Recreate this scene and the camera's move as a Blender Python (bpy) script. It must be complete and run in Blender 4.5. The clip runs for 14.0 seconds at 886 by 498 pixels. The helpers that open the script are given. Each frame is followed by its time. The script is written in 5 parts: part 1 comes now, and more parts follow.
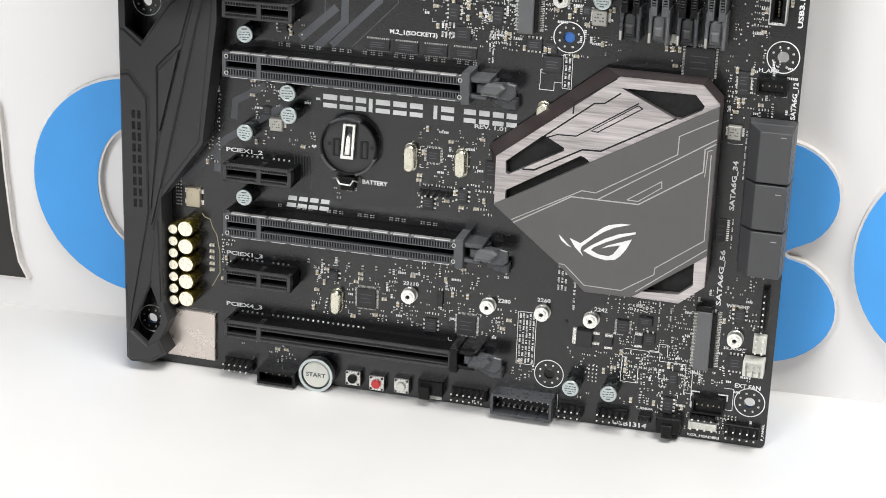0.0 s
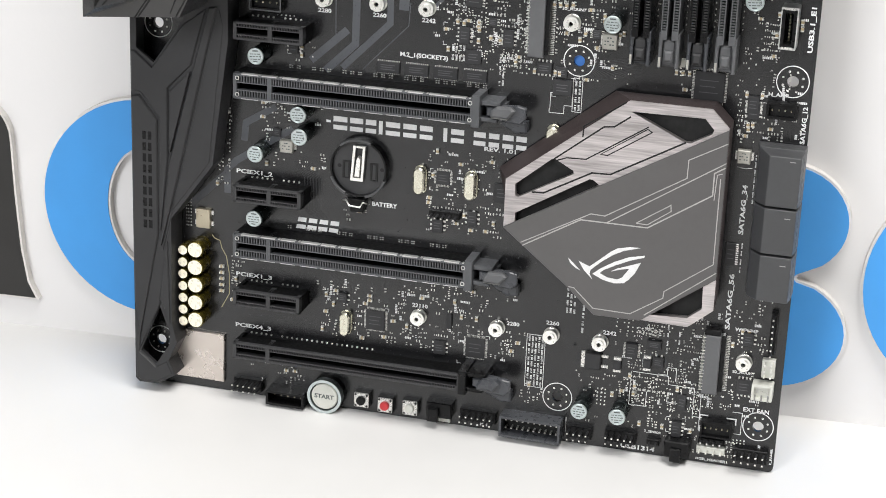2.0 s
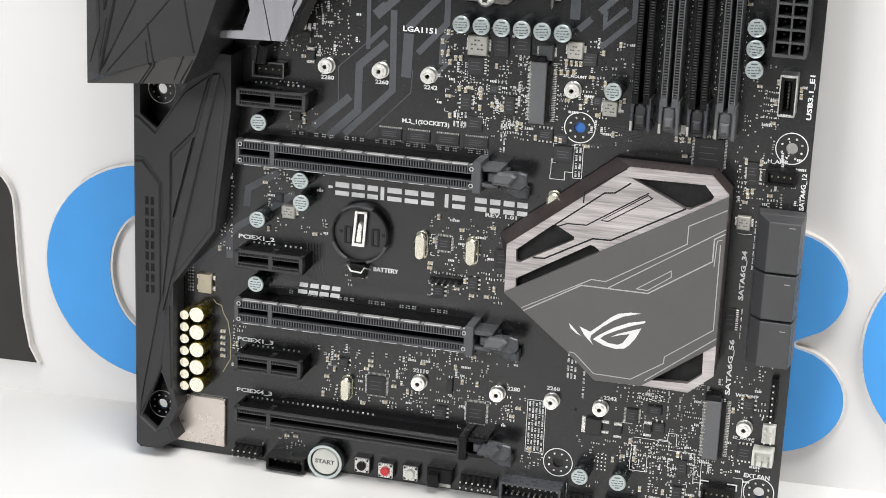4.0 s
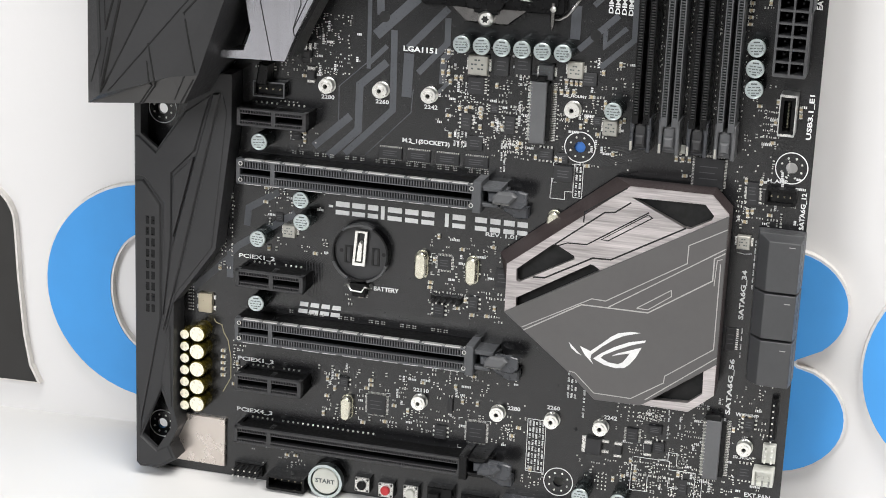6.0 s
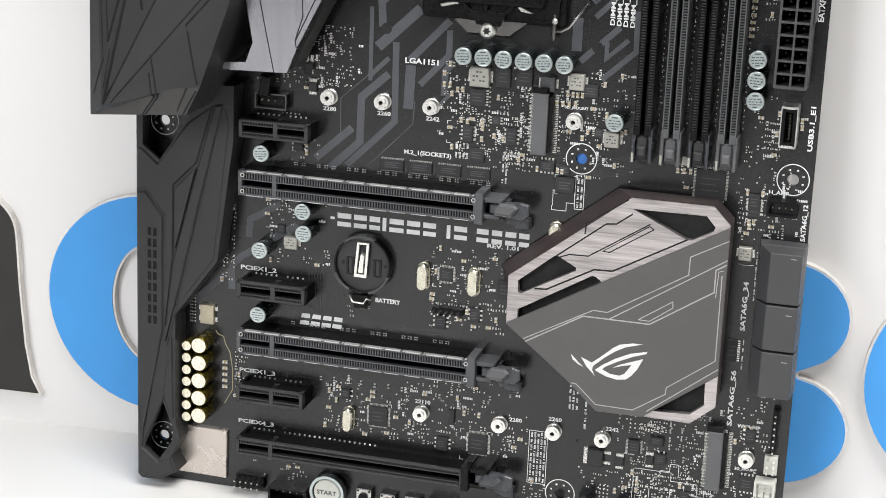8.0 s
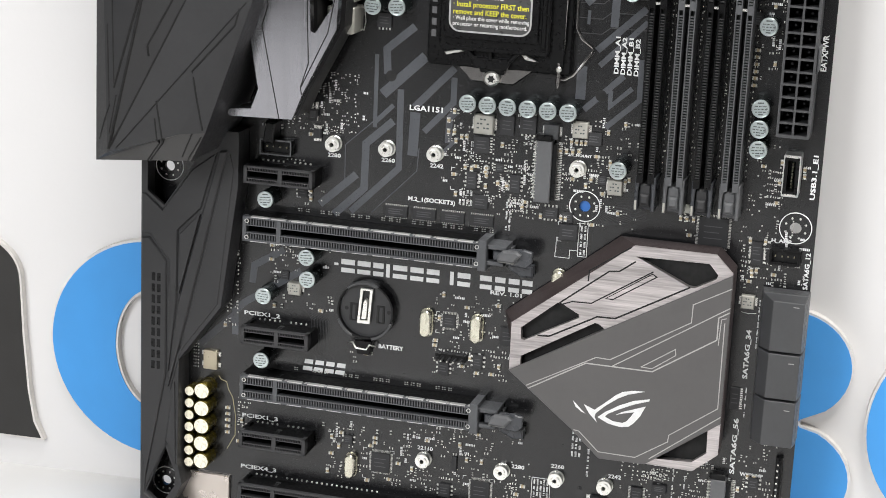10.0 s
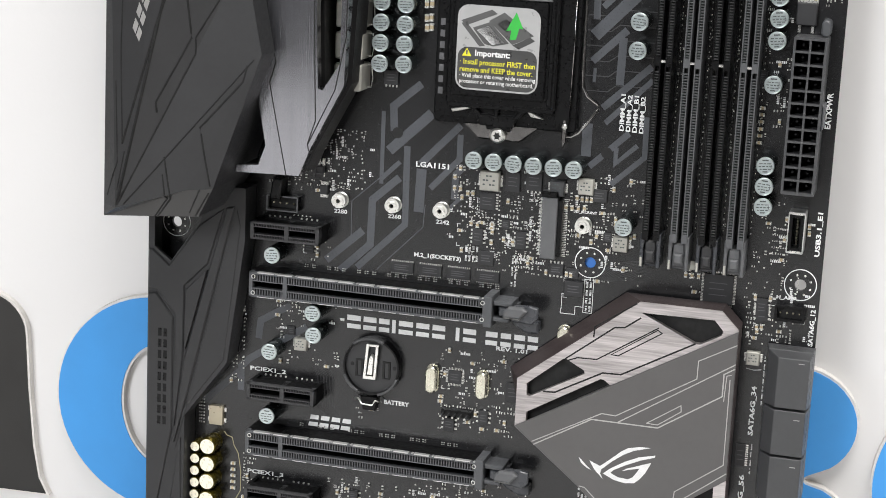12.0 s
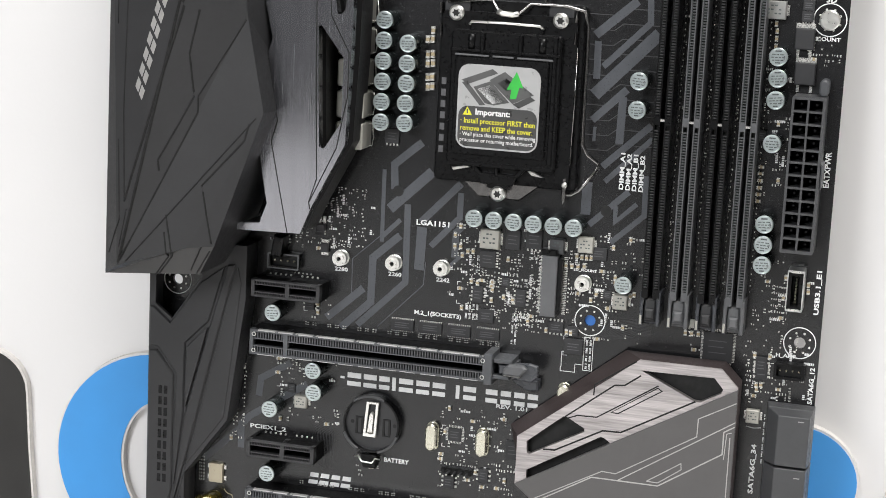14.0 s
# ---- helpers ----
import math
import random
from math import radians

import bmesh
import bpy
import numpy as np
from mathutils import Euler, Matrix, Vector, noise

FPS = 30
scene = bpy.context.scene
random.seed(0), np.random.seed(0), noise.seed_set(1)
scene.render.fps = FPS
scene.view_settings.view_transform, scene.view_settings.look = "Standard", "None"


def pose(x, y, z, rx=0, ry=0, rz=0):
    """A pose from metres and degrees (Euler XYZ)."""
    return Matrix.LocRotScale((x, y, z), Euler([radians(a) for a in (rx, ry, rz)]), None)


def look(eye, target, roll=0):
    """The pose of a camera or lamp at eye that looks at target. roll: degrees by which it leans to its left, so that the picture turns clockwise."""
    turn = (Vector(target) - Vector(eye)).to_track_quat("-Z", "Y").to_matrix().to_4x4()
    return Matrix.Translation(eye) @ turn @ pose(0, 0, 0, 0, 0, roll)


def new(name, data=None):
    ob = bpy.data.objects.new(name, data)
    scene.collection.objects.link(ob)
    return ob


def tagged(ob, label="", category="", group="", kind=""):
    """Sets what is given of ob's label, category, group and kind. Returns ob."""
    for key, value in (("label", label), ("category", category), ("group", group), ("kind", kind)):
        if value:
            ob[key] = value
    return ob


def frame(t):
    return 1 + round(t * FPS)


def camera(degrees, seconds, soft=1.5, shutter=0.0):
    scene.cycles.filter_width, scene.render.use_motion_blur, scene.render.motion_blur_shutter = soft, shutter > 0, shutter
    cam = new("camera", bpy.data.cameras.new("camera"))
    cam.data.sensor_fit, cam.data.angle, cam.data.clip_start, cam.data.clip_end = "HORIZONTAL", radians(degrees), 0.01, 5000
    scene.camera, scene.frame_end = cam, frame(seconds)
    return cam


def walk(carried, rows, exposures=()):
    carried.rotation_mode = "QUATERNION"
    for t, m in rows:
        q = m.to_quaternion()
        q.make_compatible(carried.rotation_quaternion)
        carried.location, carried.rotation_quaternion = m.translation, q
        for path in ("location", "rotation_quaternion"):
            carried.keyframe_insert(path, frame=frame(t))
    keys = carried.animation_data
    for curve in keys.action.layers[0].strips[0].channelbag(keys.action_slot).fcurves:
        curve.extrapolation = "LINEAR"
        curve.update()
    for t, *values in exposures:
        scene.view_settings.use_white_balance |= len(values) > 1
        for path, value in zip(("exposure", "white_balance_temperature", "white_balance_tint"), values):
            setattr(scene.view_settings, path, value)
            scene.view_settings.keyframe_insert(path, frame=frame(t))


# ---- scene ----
cam = camera(26.694, 14.0, soft=0.9)
# seconds, then place in metres and turn in degrees
ROWS = [
    (0.0, 0.28492, -0.59242, 0.34715, 65.201, -0.608, 15.553),
    (0.5, 0.28487, -0.59263, 0.34717, 65.339, -0.631, 15.573),
    (1.0, 0.28482, -0.59285, 0.34719, 65.482, -0.683, 15.66),
    (1.5, 0.28477, -0.5931, 0.34722, 65.644, -0.758, 15.814),
    (2.0, 0.28468, -0.5935, 0.34726, 65.907, -0.788, 15.897),
    (2.5, 0.28461, -0.5938, 0.34728, 66.098, -0.712, 15.932),
    (3.0, 0.28436, -0.59493, 0.34739, 66.829, -0.742, 15.906),
    (3.2, 0.28422, -0.59556, 0.34745, 67.231, -0.805, 15.892),
    (5.3, 0.2838, -0.5974, 0.34763, 68.326, -0.967, 15.796),
    (5.5, 0.2838, -0.5974, 0.34763, 68.414, -0.965, 15.842),
    (6.0, 0.28374, -0.59769, 0.34766, 68.6, -0.952, 15.823),
    (6.5, 0.2837, -0.59786, 0.34768, 68.713, -0.933, 15.832),
    (7.0, 0.28366, -0.59801, 0.34769, 68.811, -1.023, 15.864),
    (7.5, 0.28363, -0.59815, 0.3477, 68.904, -0.929, 15.84),
    (7.7, 0.28363, -0.59815, 0.3477, 68.934, -0.929, 15.839),
    (9.8, 0.2831, -0.60053, 0.34793, 70.073, -1.201, 15.962),
    (10.0, 0.2831, -0.60053, 0.34793, 70.433, -1.206, 15.957),
    (10.5, 0.28295, -0.6012, 0.348, 70.864, -1.197, 15.939),
    (11.0, 0.28283, -0.60174, 0.34805, 71.216, -1.281, 16.023),
    (11.5, 0.28269, -0.60236, 0.34811, 71.617, -1.318, 16.087),
    (12.0, 0.28248, -0.60326, 0.3482, 72.194, -1.297, 16.057),
    (12.5, 0.28221, -0.60446, 0.34831, 72.967, -1.328, 15.991),
    (13.0, 0.282, -0.6054, 0.3484, 73.571, -1.371, 15.972),
    (13.5, 0.28187, -0.60597, 0.34846, 73.94, -1.387, 15.927),
    (14.0, 0.28185, -0.60607, 0.34847, 74.008, -1.403, 15.975),
]
walk(cam, [(t, pose(x, y, z, rx, ry, rz)) for t, x, y, z, rx, ry, rz in ROWS])

# ---- light: an unseen dark grey room lit by a large ceiling softbox and a window-like softbox ----
world = bpy.data.worlds.new("world")
scene.world = world
world.use_nodes = True
world.node_tree.nodes["Background"].inputs[0].default_value = (0.95, 0.97, 1.0, 1)
world.node_tree.nodes["Background"].inputs[1].default_value = 0.25
scene.view_settings.exposure = 0.0


def area_lamp(name, eye, target, width, height, watts, colour):
    data = bpy.data.lights.new(name, "AREA")
    data.shape, data.size, data.size_y, data.energy, data.color = "RECTANGLE", width, height, watts, colour
    ob = new(name, data)
    ob.matrix_world = look(eye, target)
    return ob


area_lamp("ceiling_softbox", (0.8, -0.65, 2.2), (0.2, -0.05, 0.1), 1.3, 1.0, 61, (1.0, 0.985, 0.96))
area_lamp("window_softbox", (-0.6, -2.1, 1.35), (0.12, 0.0, 0.12), 0.8, 0.8, 34.5, (0.97, 0.985, 1.0))


# ---- materials ----
def material(name, colour, rough=0.5, metal=0.0, spots=0.15, scale=400.0, bump=0.0, bump_scale=1500.0, stretch=(1, 1, 1), spec=0.5,
             coat=0.0, rough_var=0.1):
    """Principled material whose colour and roughness vary with two noises at real size (object space, metres)."""
    mat = bpy.data.materials.new(name)
    mat.use_nodes = True
    nodes, links = mat.node_tree.nodes, mat.node_tree.links
    bsdf = nodes["Principled BSDF"]
    coords = nodes.new("ShaderNodeTexCoord")
    mapping = nodes.new("ShaderNodeMapping")
    mapping.inputs["Scale"].default_value = stretch
    links.new(coords.outputs["Object"], mapping.inputs["Vector"])
    big, fine = nodes.new("ShaderNodeTexNoise"), nodes.new("ShaderNodeTexNoise")
    big.inputs["Scale"].default_value, big.inputs["Detail"].default_value = scale * 0.12, 3
    fine.inputs["Scale"].default_value, fine.inputs["Detail"].default_value = scale, 4
    for n in (big, fine):
        links.new(mapping.outputs[0], n.inputs["Vector"])
    mix = nodes.new("ShaderNodeMath")
    mix.operation = "MULTIPLY_ADD"
    mix.inputs[1].default_value = 0.5
    half = nodes.new("ShaderNodeMath")
    half.operation = "MULTIPLY"
    half.inputs[1].default_value = 0.5
    links.new(fine.outputs["Fac"], half.inputs[0])
    links.new(big.outputs["Fac"], mix.inputs[0])
    links.new(half.outputs[0], mix.inputs[2])
    ramp = nodes.new("ShaderNodeMapRange")
    ramp.inputs["From Min"].default_value, ramp.inputs["From Max"].default_value = 0.3, 0.7
    ramp.inputs["To Min"].default_value, ramp.inputs["To Max"].default_value = 1 - spots, 1 + spots
    links.new(mix.outputs[0], ramp.inputs["Value"])
    tint = nodes.new("ShaderNodeVectorMath")
    tint.operation = "SCALE"
    tint.inputs[0].default_value = colour
    links.new(ramp.outputs[0], tint.inputs["Scale"])
    links.new(tint.outputs[0], bsdf.inputs["Base Color"])
    rr = nodes.new("ShaderNodeMapRange")
    rr.inputs["From Min"].default_value, rr.inputs["From Max"].default_value = 0.3, 0.7
    rr.inputs["To Min"].default_value, rr.inputs["To Max"].default_value = max(0.02, rough - rough_var), min(1, rough + rough_var)
    links.new(fine.outputs["Fac"], rr.inputs["Value"])
    links.new(rr.outputs[0], bsdf.inputs["Roughness"])
    bsdf.inputs["Metallic"].default_value = metal
    bsdf.inputs["Specular IOR Level"].default_value = spec
    bsdf.inputs["Coat Weight"].default_value = coat
    if bump:
        grain = nodes.new("ShaderNodeTexNoise")
        grain.inputs["Scale"].default_value, grain.inputs["Detail"].default_value = bump_scale, 3
        links.new(mapping.outputs[0], grain.inputs["Vector"])
        b = nodes.new("ShaderNodeBump")
        b.inputs["Strength"].default_value, b.inputs["Distance"].default_value = bump, 0.0002
        links.new(grain.outputs["Fac"], b.inputs["Height"])
        links.new(b.outputs[0], bsdf.inputs["Normal"])
    return mat


PCB = material("board_lacquer", (0.0105, 0.0105, 0.0115), 0.25, spec=0.62, rough_var=0.03, spots=0.2, scale=900, bump=0.03, bump_scale=900)
RIBBON = material("board_artwork", (0.070, 0.074, 0.084), 0.35, spots=0.12, scale=1500, bump=0.1, bump_scale=3000)
SILK = material("white_print", (0.74, 0.74, 0.74), 0.6, spots=0.1, scale=2500)
PLASTIC = material("black_plastic", (0.0042, 0.0042, 0.0046), 0.3, spec=0.22, rough_var=0.05, spots=0.2, scale=900, bump=0.05)
# Black put into holes and recess floors in place of their shade.
CAVITY = material("recess_shade_black", (0.006, 0.006, 0.006), 0.7)
DIMM_GREY = material("memory_slot_plastic", (0.078, 0.08, 0.085), 0.4, spots=0.1, scale=900)
GREY_PLASTIC = material("grey_plastic", (0.105, 0.107, 0.112), 0.4, spots=0.1, scale=900, bump=0.05)
SATA_GREY = material("connector_plastic", (0.056, 0.057, 0.060), 0.4, spots=0.1, scale=700, bump=0.04)
SLOT_BLACK = material("black_slot_plastic", (0.030, 0.030, 0.032), 0.4, spots=0.15, scale=900)
# Blacker copy of the black plastic; puts shade into the slot sides.
SLOT_SIDE_SHADE = material("shaded_slot_plastic", (0.003, 0.003, 0.0033), 0.6, spec=0.12, spots=0.2, scale=900)
STRIP = material("shield_steel", (0.62, 0.62, 0.61), 0.38, 0.85, spots=0.15, scale=500)
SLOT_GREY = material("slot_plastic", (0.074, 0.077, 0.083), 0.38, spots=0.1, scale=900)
LATCH = material("latch_plastic", (0.05, 0.053, 0.06), 0.3, spots=0.1)
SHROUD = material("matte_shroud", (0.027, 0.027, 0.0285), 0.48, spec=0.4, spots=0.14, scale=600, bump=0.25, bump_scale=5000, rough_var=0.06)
# Paler copy of the shroud, putting light into the cover's lower facets.
SHROUD_LIT = material("matte_shroud_lit", (0.042, 0.041, 0.041), 0.48, spots=0.12, scale=600, bump=0.25, bump_scale=5000)
# Colour of black lines put in place of the shade inside grooves.
GROOVE = material("groove_shade_black", (0.006, 0.006, 0.006), 0.8)
BRUSHED = material("brushed_aluminium", (0.50, 0.465, 0.465), 0.4, 0.9, spots=0.5, scale=1300, bump=0.3, bump_scale=1600, stretch=(0.07, 1, 1.3), rough_var=0.12)
BRUSHED_DARK = material("brushed_gunmetal", (0.315, 0.315, 0.34), 0.22, 0.97, spots=0.12, scale=4000, bump=0.05, bump_scale=5000, stretch=(1.0, 0.3, 0.006), rough_var=0.06)
SINK_SIDE = material("anodised_side", (0.075, 0.058, 0.058), 0.5, 0.5, spots=0.2, scale=1500)
SIDE_BLACK = material("black_anodised", (0.016, 0.0155, 0.016), 0.4, 0.3, spots=0.15, scale=1500)
OVERLAY = material("satin_overlay", (0.105, 0.101, 0.101), 0.42, 0.25, spots=0.07, scale=500, bump=0.08, bump_scale=4000)
LINE = material("pale_inlay", (0.42, 0.41, 0.40), 0.4, 0.3)
ALU = material("can_aluminium", (0.52, 0.58, 0.58), 0.3, 0.9, spots=0.05, scale=350, rough_var=0.04)
# Darkened copy of the can aluminium; the side's shade is in its colour.
CAN_SHADE_SIDE = material("can_shaded_side", (0.10, 0.125, 0.125), 0.2, 0.9, spots=0.12, scale=800)
INK = material("can_print", (0.085, 0.098, 0.10), 0.55, 0.3)
GOLD_CAN = material("gold_sleeve", (0.12, 0.095, 0.014), 0.25, 0.8, spots=0.2, scale=800)
CREAM = material("cream_top", (0.88, 0.83, 0.68), 0.3, 0.2, spots=0.08, scale=800)
STEEL = material("bright_steel", (0.86, 0.85, 0.81), 0.3, 0.9, spots=0.05, scale=500, rough_var=0.04)
DARK_STEEL = material("dark_steel", (0.30, 0.29, 0.285), 0.22, 1.0, spots=0.05, scale=500, rough_var=0.04)
TIN = material("tin_solder", (0.72, 0.71, 0.68), 0.3, 0.7, spots=0.2, scale=2500)
BRASS_PIN = material("gold_pin", (0.62, 0.56, 0.44), 0.3, 0.9)
TAN = material("ceramic_tan", (0.42, 0.34, 0.21), 0.5, spots=0.2, scale=3000)
CHIP = material("chip_epoxy", (0.022, 0.022, 0.024), 0.5, spots=0.2, scale=1500, bump=0.1)
CHIP_TEXT = material("chip_marking", (0.085, 0.085, 0.09), 0.6)
CHOKE = material("choke_grey", (0.27, 0.27, 0.26), 0.5, 0.4, spots=0.15, scale=1500)
CHOKE_CAP = material("choke_pale", (0.44, 0.43, 0.39), 0.4, 0.5, spots=0.1, scale=800)
SHIELD = material("nickel_shield", (0.60, 0.54, 0.495), 0.3, 0.75, spots=0.05, scale=200)
CRYSTAL = material("crystal_can", (0.62, 0.60, 0.50), 0.25, 0.9, spots=0.06)
TAN_CAN = material("tan_crystal_can", (0.46, 0.41, 0.31), 0.35, 0.8, spots=0.06)
TRACE = material("copper_trace", (0.034, 0.034, 0.036), 0.45, spots=0.15, scale=900)
RED = material("red_key", (0.55, 0.035, 0.04), 0.4)
WHITE_PLASTIC = material("white_plastic", (0.62, 0.62, 0.57), 0.4, spots=0.06)
BLUE_DISC = material("blue_hole_disc", (0.045, 0.19, 0.60), 0.35)
LABEL = material("label_silver", (0.42, 0.42, 0.42), 0.35, 0.2, spots=0.05)
LABEL_DARK = material("label_dark", (0.09, 0.09, 0.09), 0.35)
LABEL_MID = material("label_mid", (0.055, 0.055, 0.055), 0.35)
YELLOW = material("label_yellow", (0.72, 0.68, 0.03), 0.5)
GREEN = material("label_green", (0.03, 0.42, 0.05), 0.5)
LETTER_BLUE = material("blue_sign_film", (0.07, 0.345, 0.80), 0.45, spots=0.05, scale=60, spec=0.3)
LETTER_BLACK = material("black_sign_film", (0.017, 0.016, 0.015), 0.5, spots=0.1, scale=60)
FOAM = material("white_foam_edge", (0.74, 0.71, 0.68), 0.6)
WALL = material("glossy_white_panel", (0.78, 0.768, 0.768), 0.16, spots=0.004, scale=30, bump=0.22, bump_scale=450, rough_var=0.05)
TABLE = material("white_table_top", (0.715, 0.707, 0.697), 0.5, spots=0.015, scale=40, bump=0.05)
# Unseen room, painted dark to keep reflections in black parts low.
ROOM = material("room_paint", (0.13, 0.13, 0.13), 0.8, spots=0.03, scale=8)
FLOOR = material("room_floor", (0.3, 0.28, 0.26), 0.6, spots=0.1, scale=10)


# ---- mesh helpers: board places in millimetres, u to the board's right, v up along it, h out of it ----
def at(u, v, h):
    return Vector((u / 1000, -h / 1000, v / 1000))


def finish(bm):
    bmesh.ops.recalc_face_normals(bm, faces=bm.faces)
    return bm


def part(name, bm, mat, parent=None, label="", spot=None, smooth=False):
    """Links a bmesh as one mesh object under a thing or a part; spot: u, v, h of its origin on the board."""
    me = bpy.data.meshes.new(name)
    if smooth:
        for f in bm.faces:
            f.smooth = len(f.verts) == 4
    bm.to_mesh(me)
    bm.free()
    for m in (mat if isinstance(mat, (list, tuple)) else [mat]):
        me.materials.append(m)
    return hang(name, me, parent, label, spot)


def hang(name, me, parent=None, label="", spot=None, turn=0.0):
    ob = new(name, me)
    if parent:
        ob.parent = parent
    if spot:
        ob.location = at(*spot)
    if turn:
        ob.rotation_euler = (0, radians(-turn), 0)
    if label:
        ob["label"] = label
    return ob


def shrink(poly, d):
    """The outline moved inwards by d."""
    n, out = len(poly), []
    area = sum(poly[i][0] * poly[(i + 1) % n][1] - poly[(i + 1) % n][0] * poly[i][1] for i in range(n))
    s = 1 if area > 0 else -1
    for i in range(n):
        a, b, c = Vector(poly[i - 1]), Vector(poly[i]), Vector(poly[(i + 1) % n])
        e, f = (b - a).normalized(), (c - b).normalized()
        n1, n2 = Vector((-e.y, e.x)) * s, Vector((-f.y, f.x)) * s
        k = (n1 + n2) / max(0.35, 1 + n1.dot(n2))
        out.append((b.x + k.x * d, b.y + k.y * d))
    return out


def slab(bm, poly, h0, h1, c=0.0, index=0, draft=0.0):
    """Solid on an outline from h0 to h1, its upper edge bevelled by c, drawn in by draft towards the top."""
    rings = [(poly, h0), (shrink(poly, draft) if draft else poly, h1 - c)]
    if c:
        rings.append((shrink(poly, draft + c), h1))
    loops = [[bm.verts.new(at(u, v, h)) for u, v in p] for p, h in rings]
    n = len(poly)
    faces = [bm.faces.new(loops[0][::-1]), bm.faces.new(loops[-1])]
    for lo, hi in zip(loops, loops[1:]):
        for i in range(n):
            faces.append(bm.faces.new((lo[i], lo[(i + 1) % n], hi[(i + 1) % n], hi[i])))
    for f in faces:
        f.material_index = index
    return bm


def box(bm, u0, v0, u1, v1, h0, h1, c=0.0, index=0):
    return slab(bm, [(u0, v0), (u1, v0), (u1, v1), (u0, v1)], h0, h1, c, index)


def ring(u, v, r, n=24, r2=None, start=0.0):
    return [(u + r * math.cos(start + 2 * math.pi * i / n), v + (r2 or r) * math.sin(start + 2 * math.pi * i / n)) for i in range(n)]


def round_rect(u0, v0, u1, v1, r, n=5):
    out = []
    for cu, cv, a in ((u1 - r, v1 - r, 0), (u0 + r, v1 - r, 90), (u0 + r, v0 + r, 180), (u1 - r, v0 + r, 270)):
        out += [(cu + r * math.cos(radians(a + 90 * i / n)), cv + r * math.sin(radians(a + 90 * i / n))) for i in range(n + 1)]
    return out


def plate(bm, poly, holes, h0, h1, index=0):
    """A plate with openings right through it."""
    made = []
    for loop in [poly, *holes]:
        lo, hi = [bm.verts.new(at(u, v, h0)) for u, v in loop], [bm.verts.new(at(u, v, h1)) for u, v in loop]
        n = len(loop)
        for i in range(n):
            bm.faces.new((lo[i], lo[(i + 1) % n], hi[(i + 1) % n], hi[i])).material_index = index
        made.append((lo, hi))
    for k in (0, 1):
        edges = []
        for pair in made:
            vs = pair[k]
            edges += [bm.edges.get((vs[i], vs[(i + 1) % len(vs)])) for i in range(len(vs))]
        got = bmesh.ops.triangle_fill(bm, edges=edges, use_beauty=True)
        for g in got["geom"]:
            if isinstance(g, bmesh.types.BMFace):
                g.material_index = index
    return bm


def ribbon(bm, pts, width, h0, h1, index=0):
    """A flat band along a line of points."""
    left, right = [], []
    for i, p in enumerate(pts):
        p = Vector(p)
        d1 = (p - Vector(pts[i - 1])).normalized() if i else (Vector(pts[1]) - p).normalized()
        d2 = (Vector(pts[i + 1]) - p).normalized() if i + 1 < len(pts) else d1
        n1, n2 = Vector((-d1.y, d1.x)), Vector((-d2.y, d2.x))
        k = (n1 + n2) / max(0.4, 1 + n1.dot(n2)) * width / 2
        left.append(tuple(p + k))
        right.append(tuple(p - k))
    for i in range(len(pts) - 1):
        slab(bm, [right[i], right[i + 1], left[i + 1], left[i]], h0, h1, 0, index)
    return bm


def wire(bm, pts, r, n=8, index=0):
    """A round wire through points u, v, h."""
    pts = [at(*p) for p in pts]
    rings = []
    for i, p in enumerate(pts):
        d = (pts[min(i + 1, len(pts) - 1)] - pts[max(i - 1, 0)]).normalized()
        q = d.to_track_quat("Z", "Y")
        rings.append([bm.verts.new(p + q @ Vector((r / 1000 * math.cos(2 * math.pi * k / n), r / 1000 * math.sin(2 * math.pi * k / n), 0))) for k in range(n)])
    for a, b in zip(rings, rings[1:]):
        for k in range(n):
            f = bm.faces.new((a[k], a[(k + 1) % n], b[(k + 1) % n], b[k]))
            f.smooth, f.material_index = True, index
    bm.faces.new(rings[0])
    bm.faces.new(rings[-1])
    return bm


def words(text, u, v, width, height, parent, mat=None, h=0.07, turn=0, label="", name="printed_text", bold=0.032):
    """Writing in the built-in font, fitted to a box whose lower left corner is u, v before it is turned about that corner."""
    curve = bpy.data.curves.new("letters", "FONT")
    curve.body, curve.resolution_u, curve.space_line, curve.offset = text, 2, 1.0, bold
    tmp = bpy.data.objects.new("letters", curve)
    scene.collection.objects.link(tmp)
    me = bpy.data.meshes.new_from_object(tmp.evaluated_get(bpy.context.evaluated_depsgraph_get()))
    bpy.data.objects.remove(tmp)
    xs, ys = [p.co.x for p in me.vertices], [p.co.y for p in me.vertices]
    x0, y0, sx, sy = min(xs), min(ys), width / (max(xs) - min(xs)), height / (max(ys) - min(ys))
    for p in me.vertices:
        a, b = (p.co.x - x0) * sx, (p.co.y - y0) * sy
        p.co = at(a, b, 0)
    me.materials.append(mat or SILK)
    return hang(name, me, parent, label or "white printed words " + text.replace("\n", " "), (u, v, h), turn)


# ---- the setting ----
def world_box(name, lo, hi, mat, label, category):
    bm = bmesh.new()
    bmesh.ops.create_cube(bm, size=1)
    for v in bm.verts:
        v.co = [(lo[i] + hi[i]) / 2 + v.co[i] * (hi[i] - lo[i]) for i in range(3)]
    bmesh.ops.bevel(bm, geom=bm.edges[:], offset=0.001, segments=2, affect="EDGES")
    return tagged(part(name, bm, mat), label, category, kind="structure")


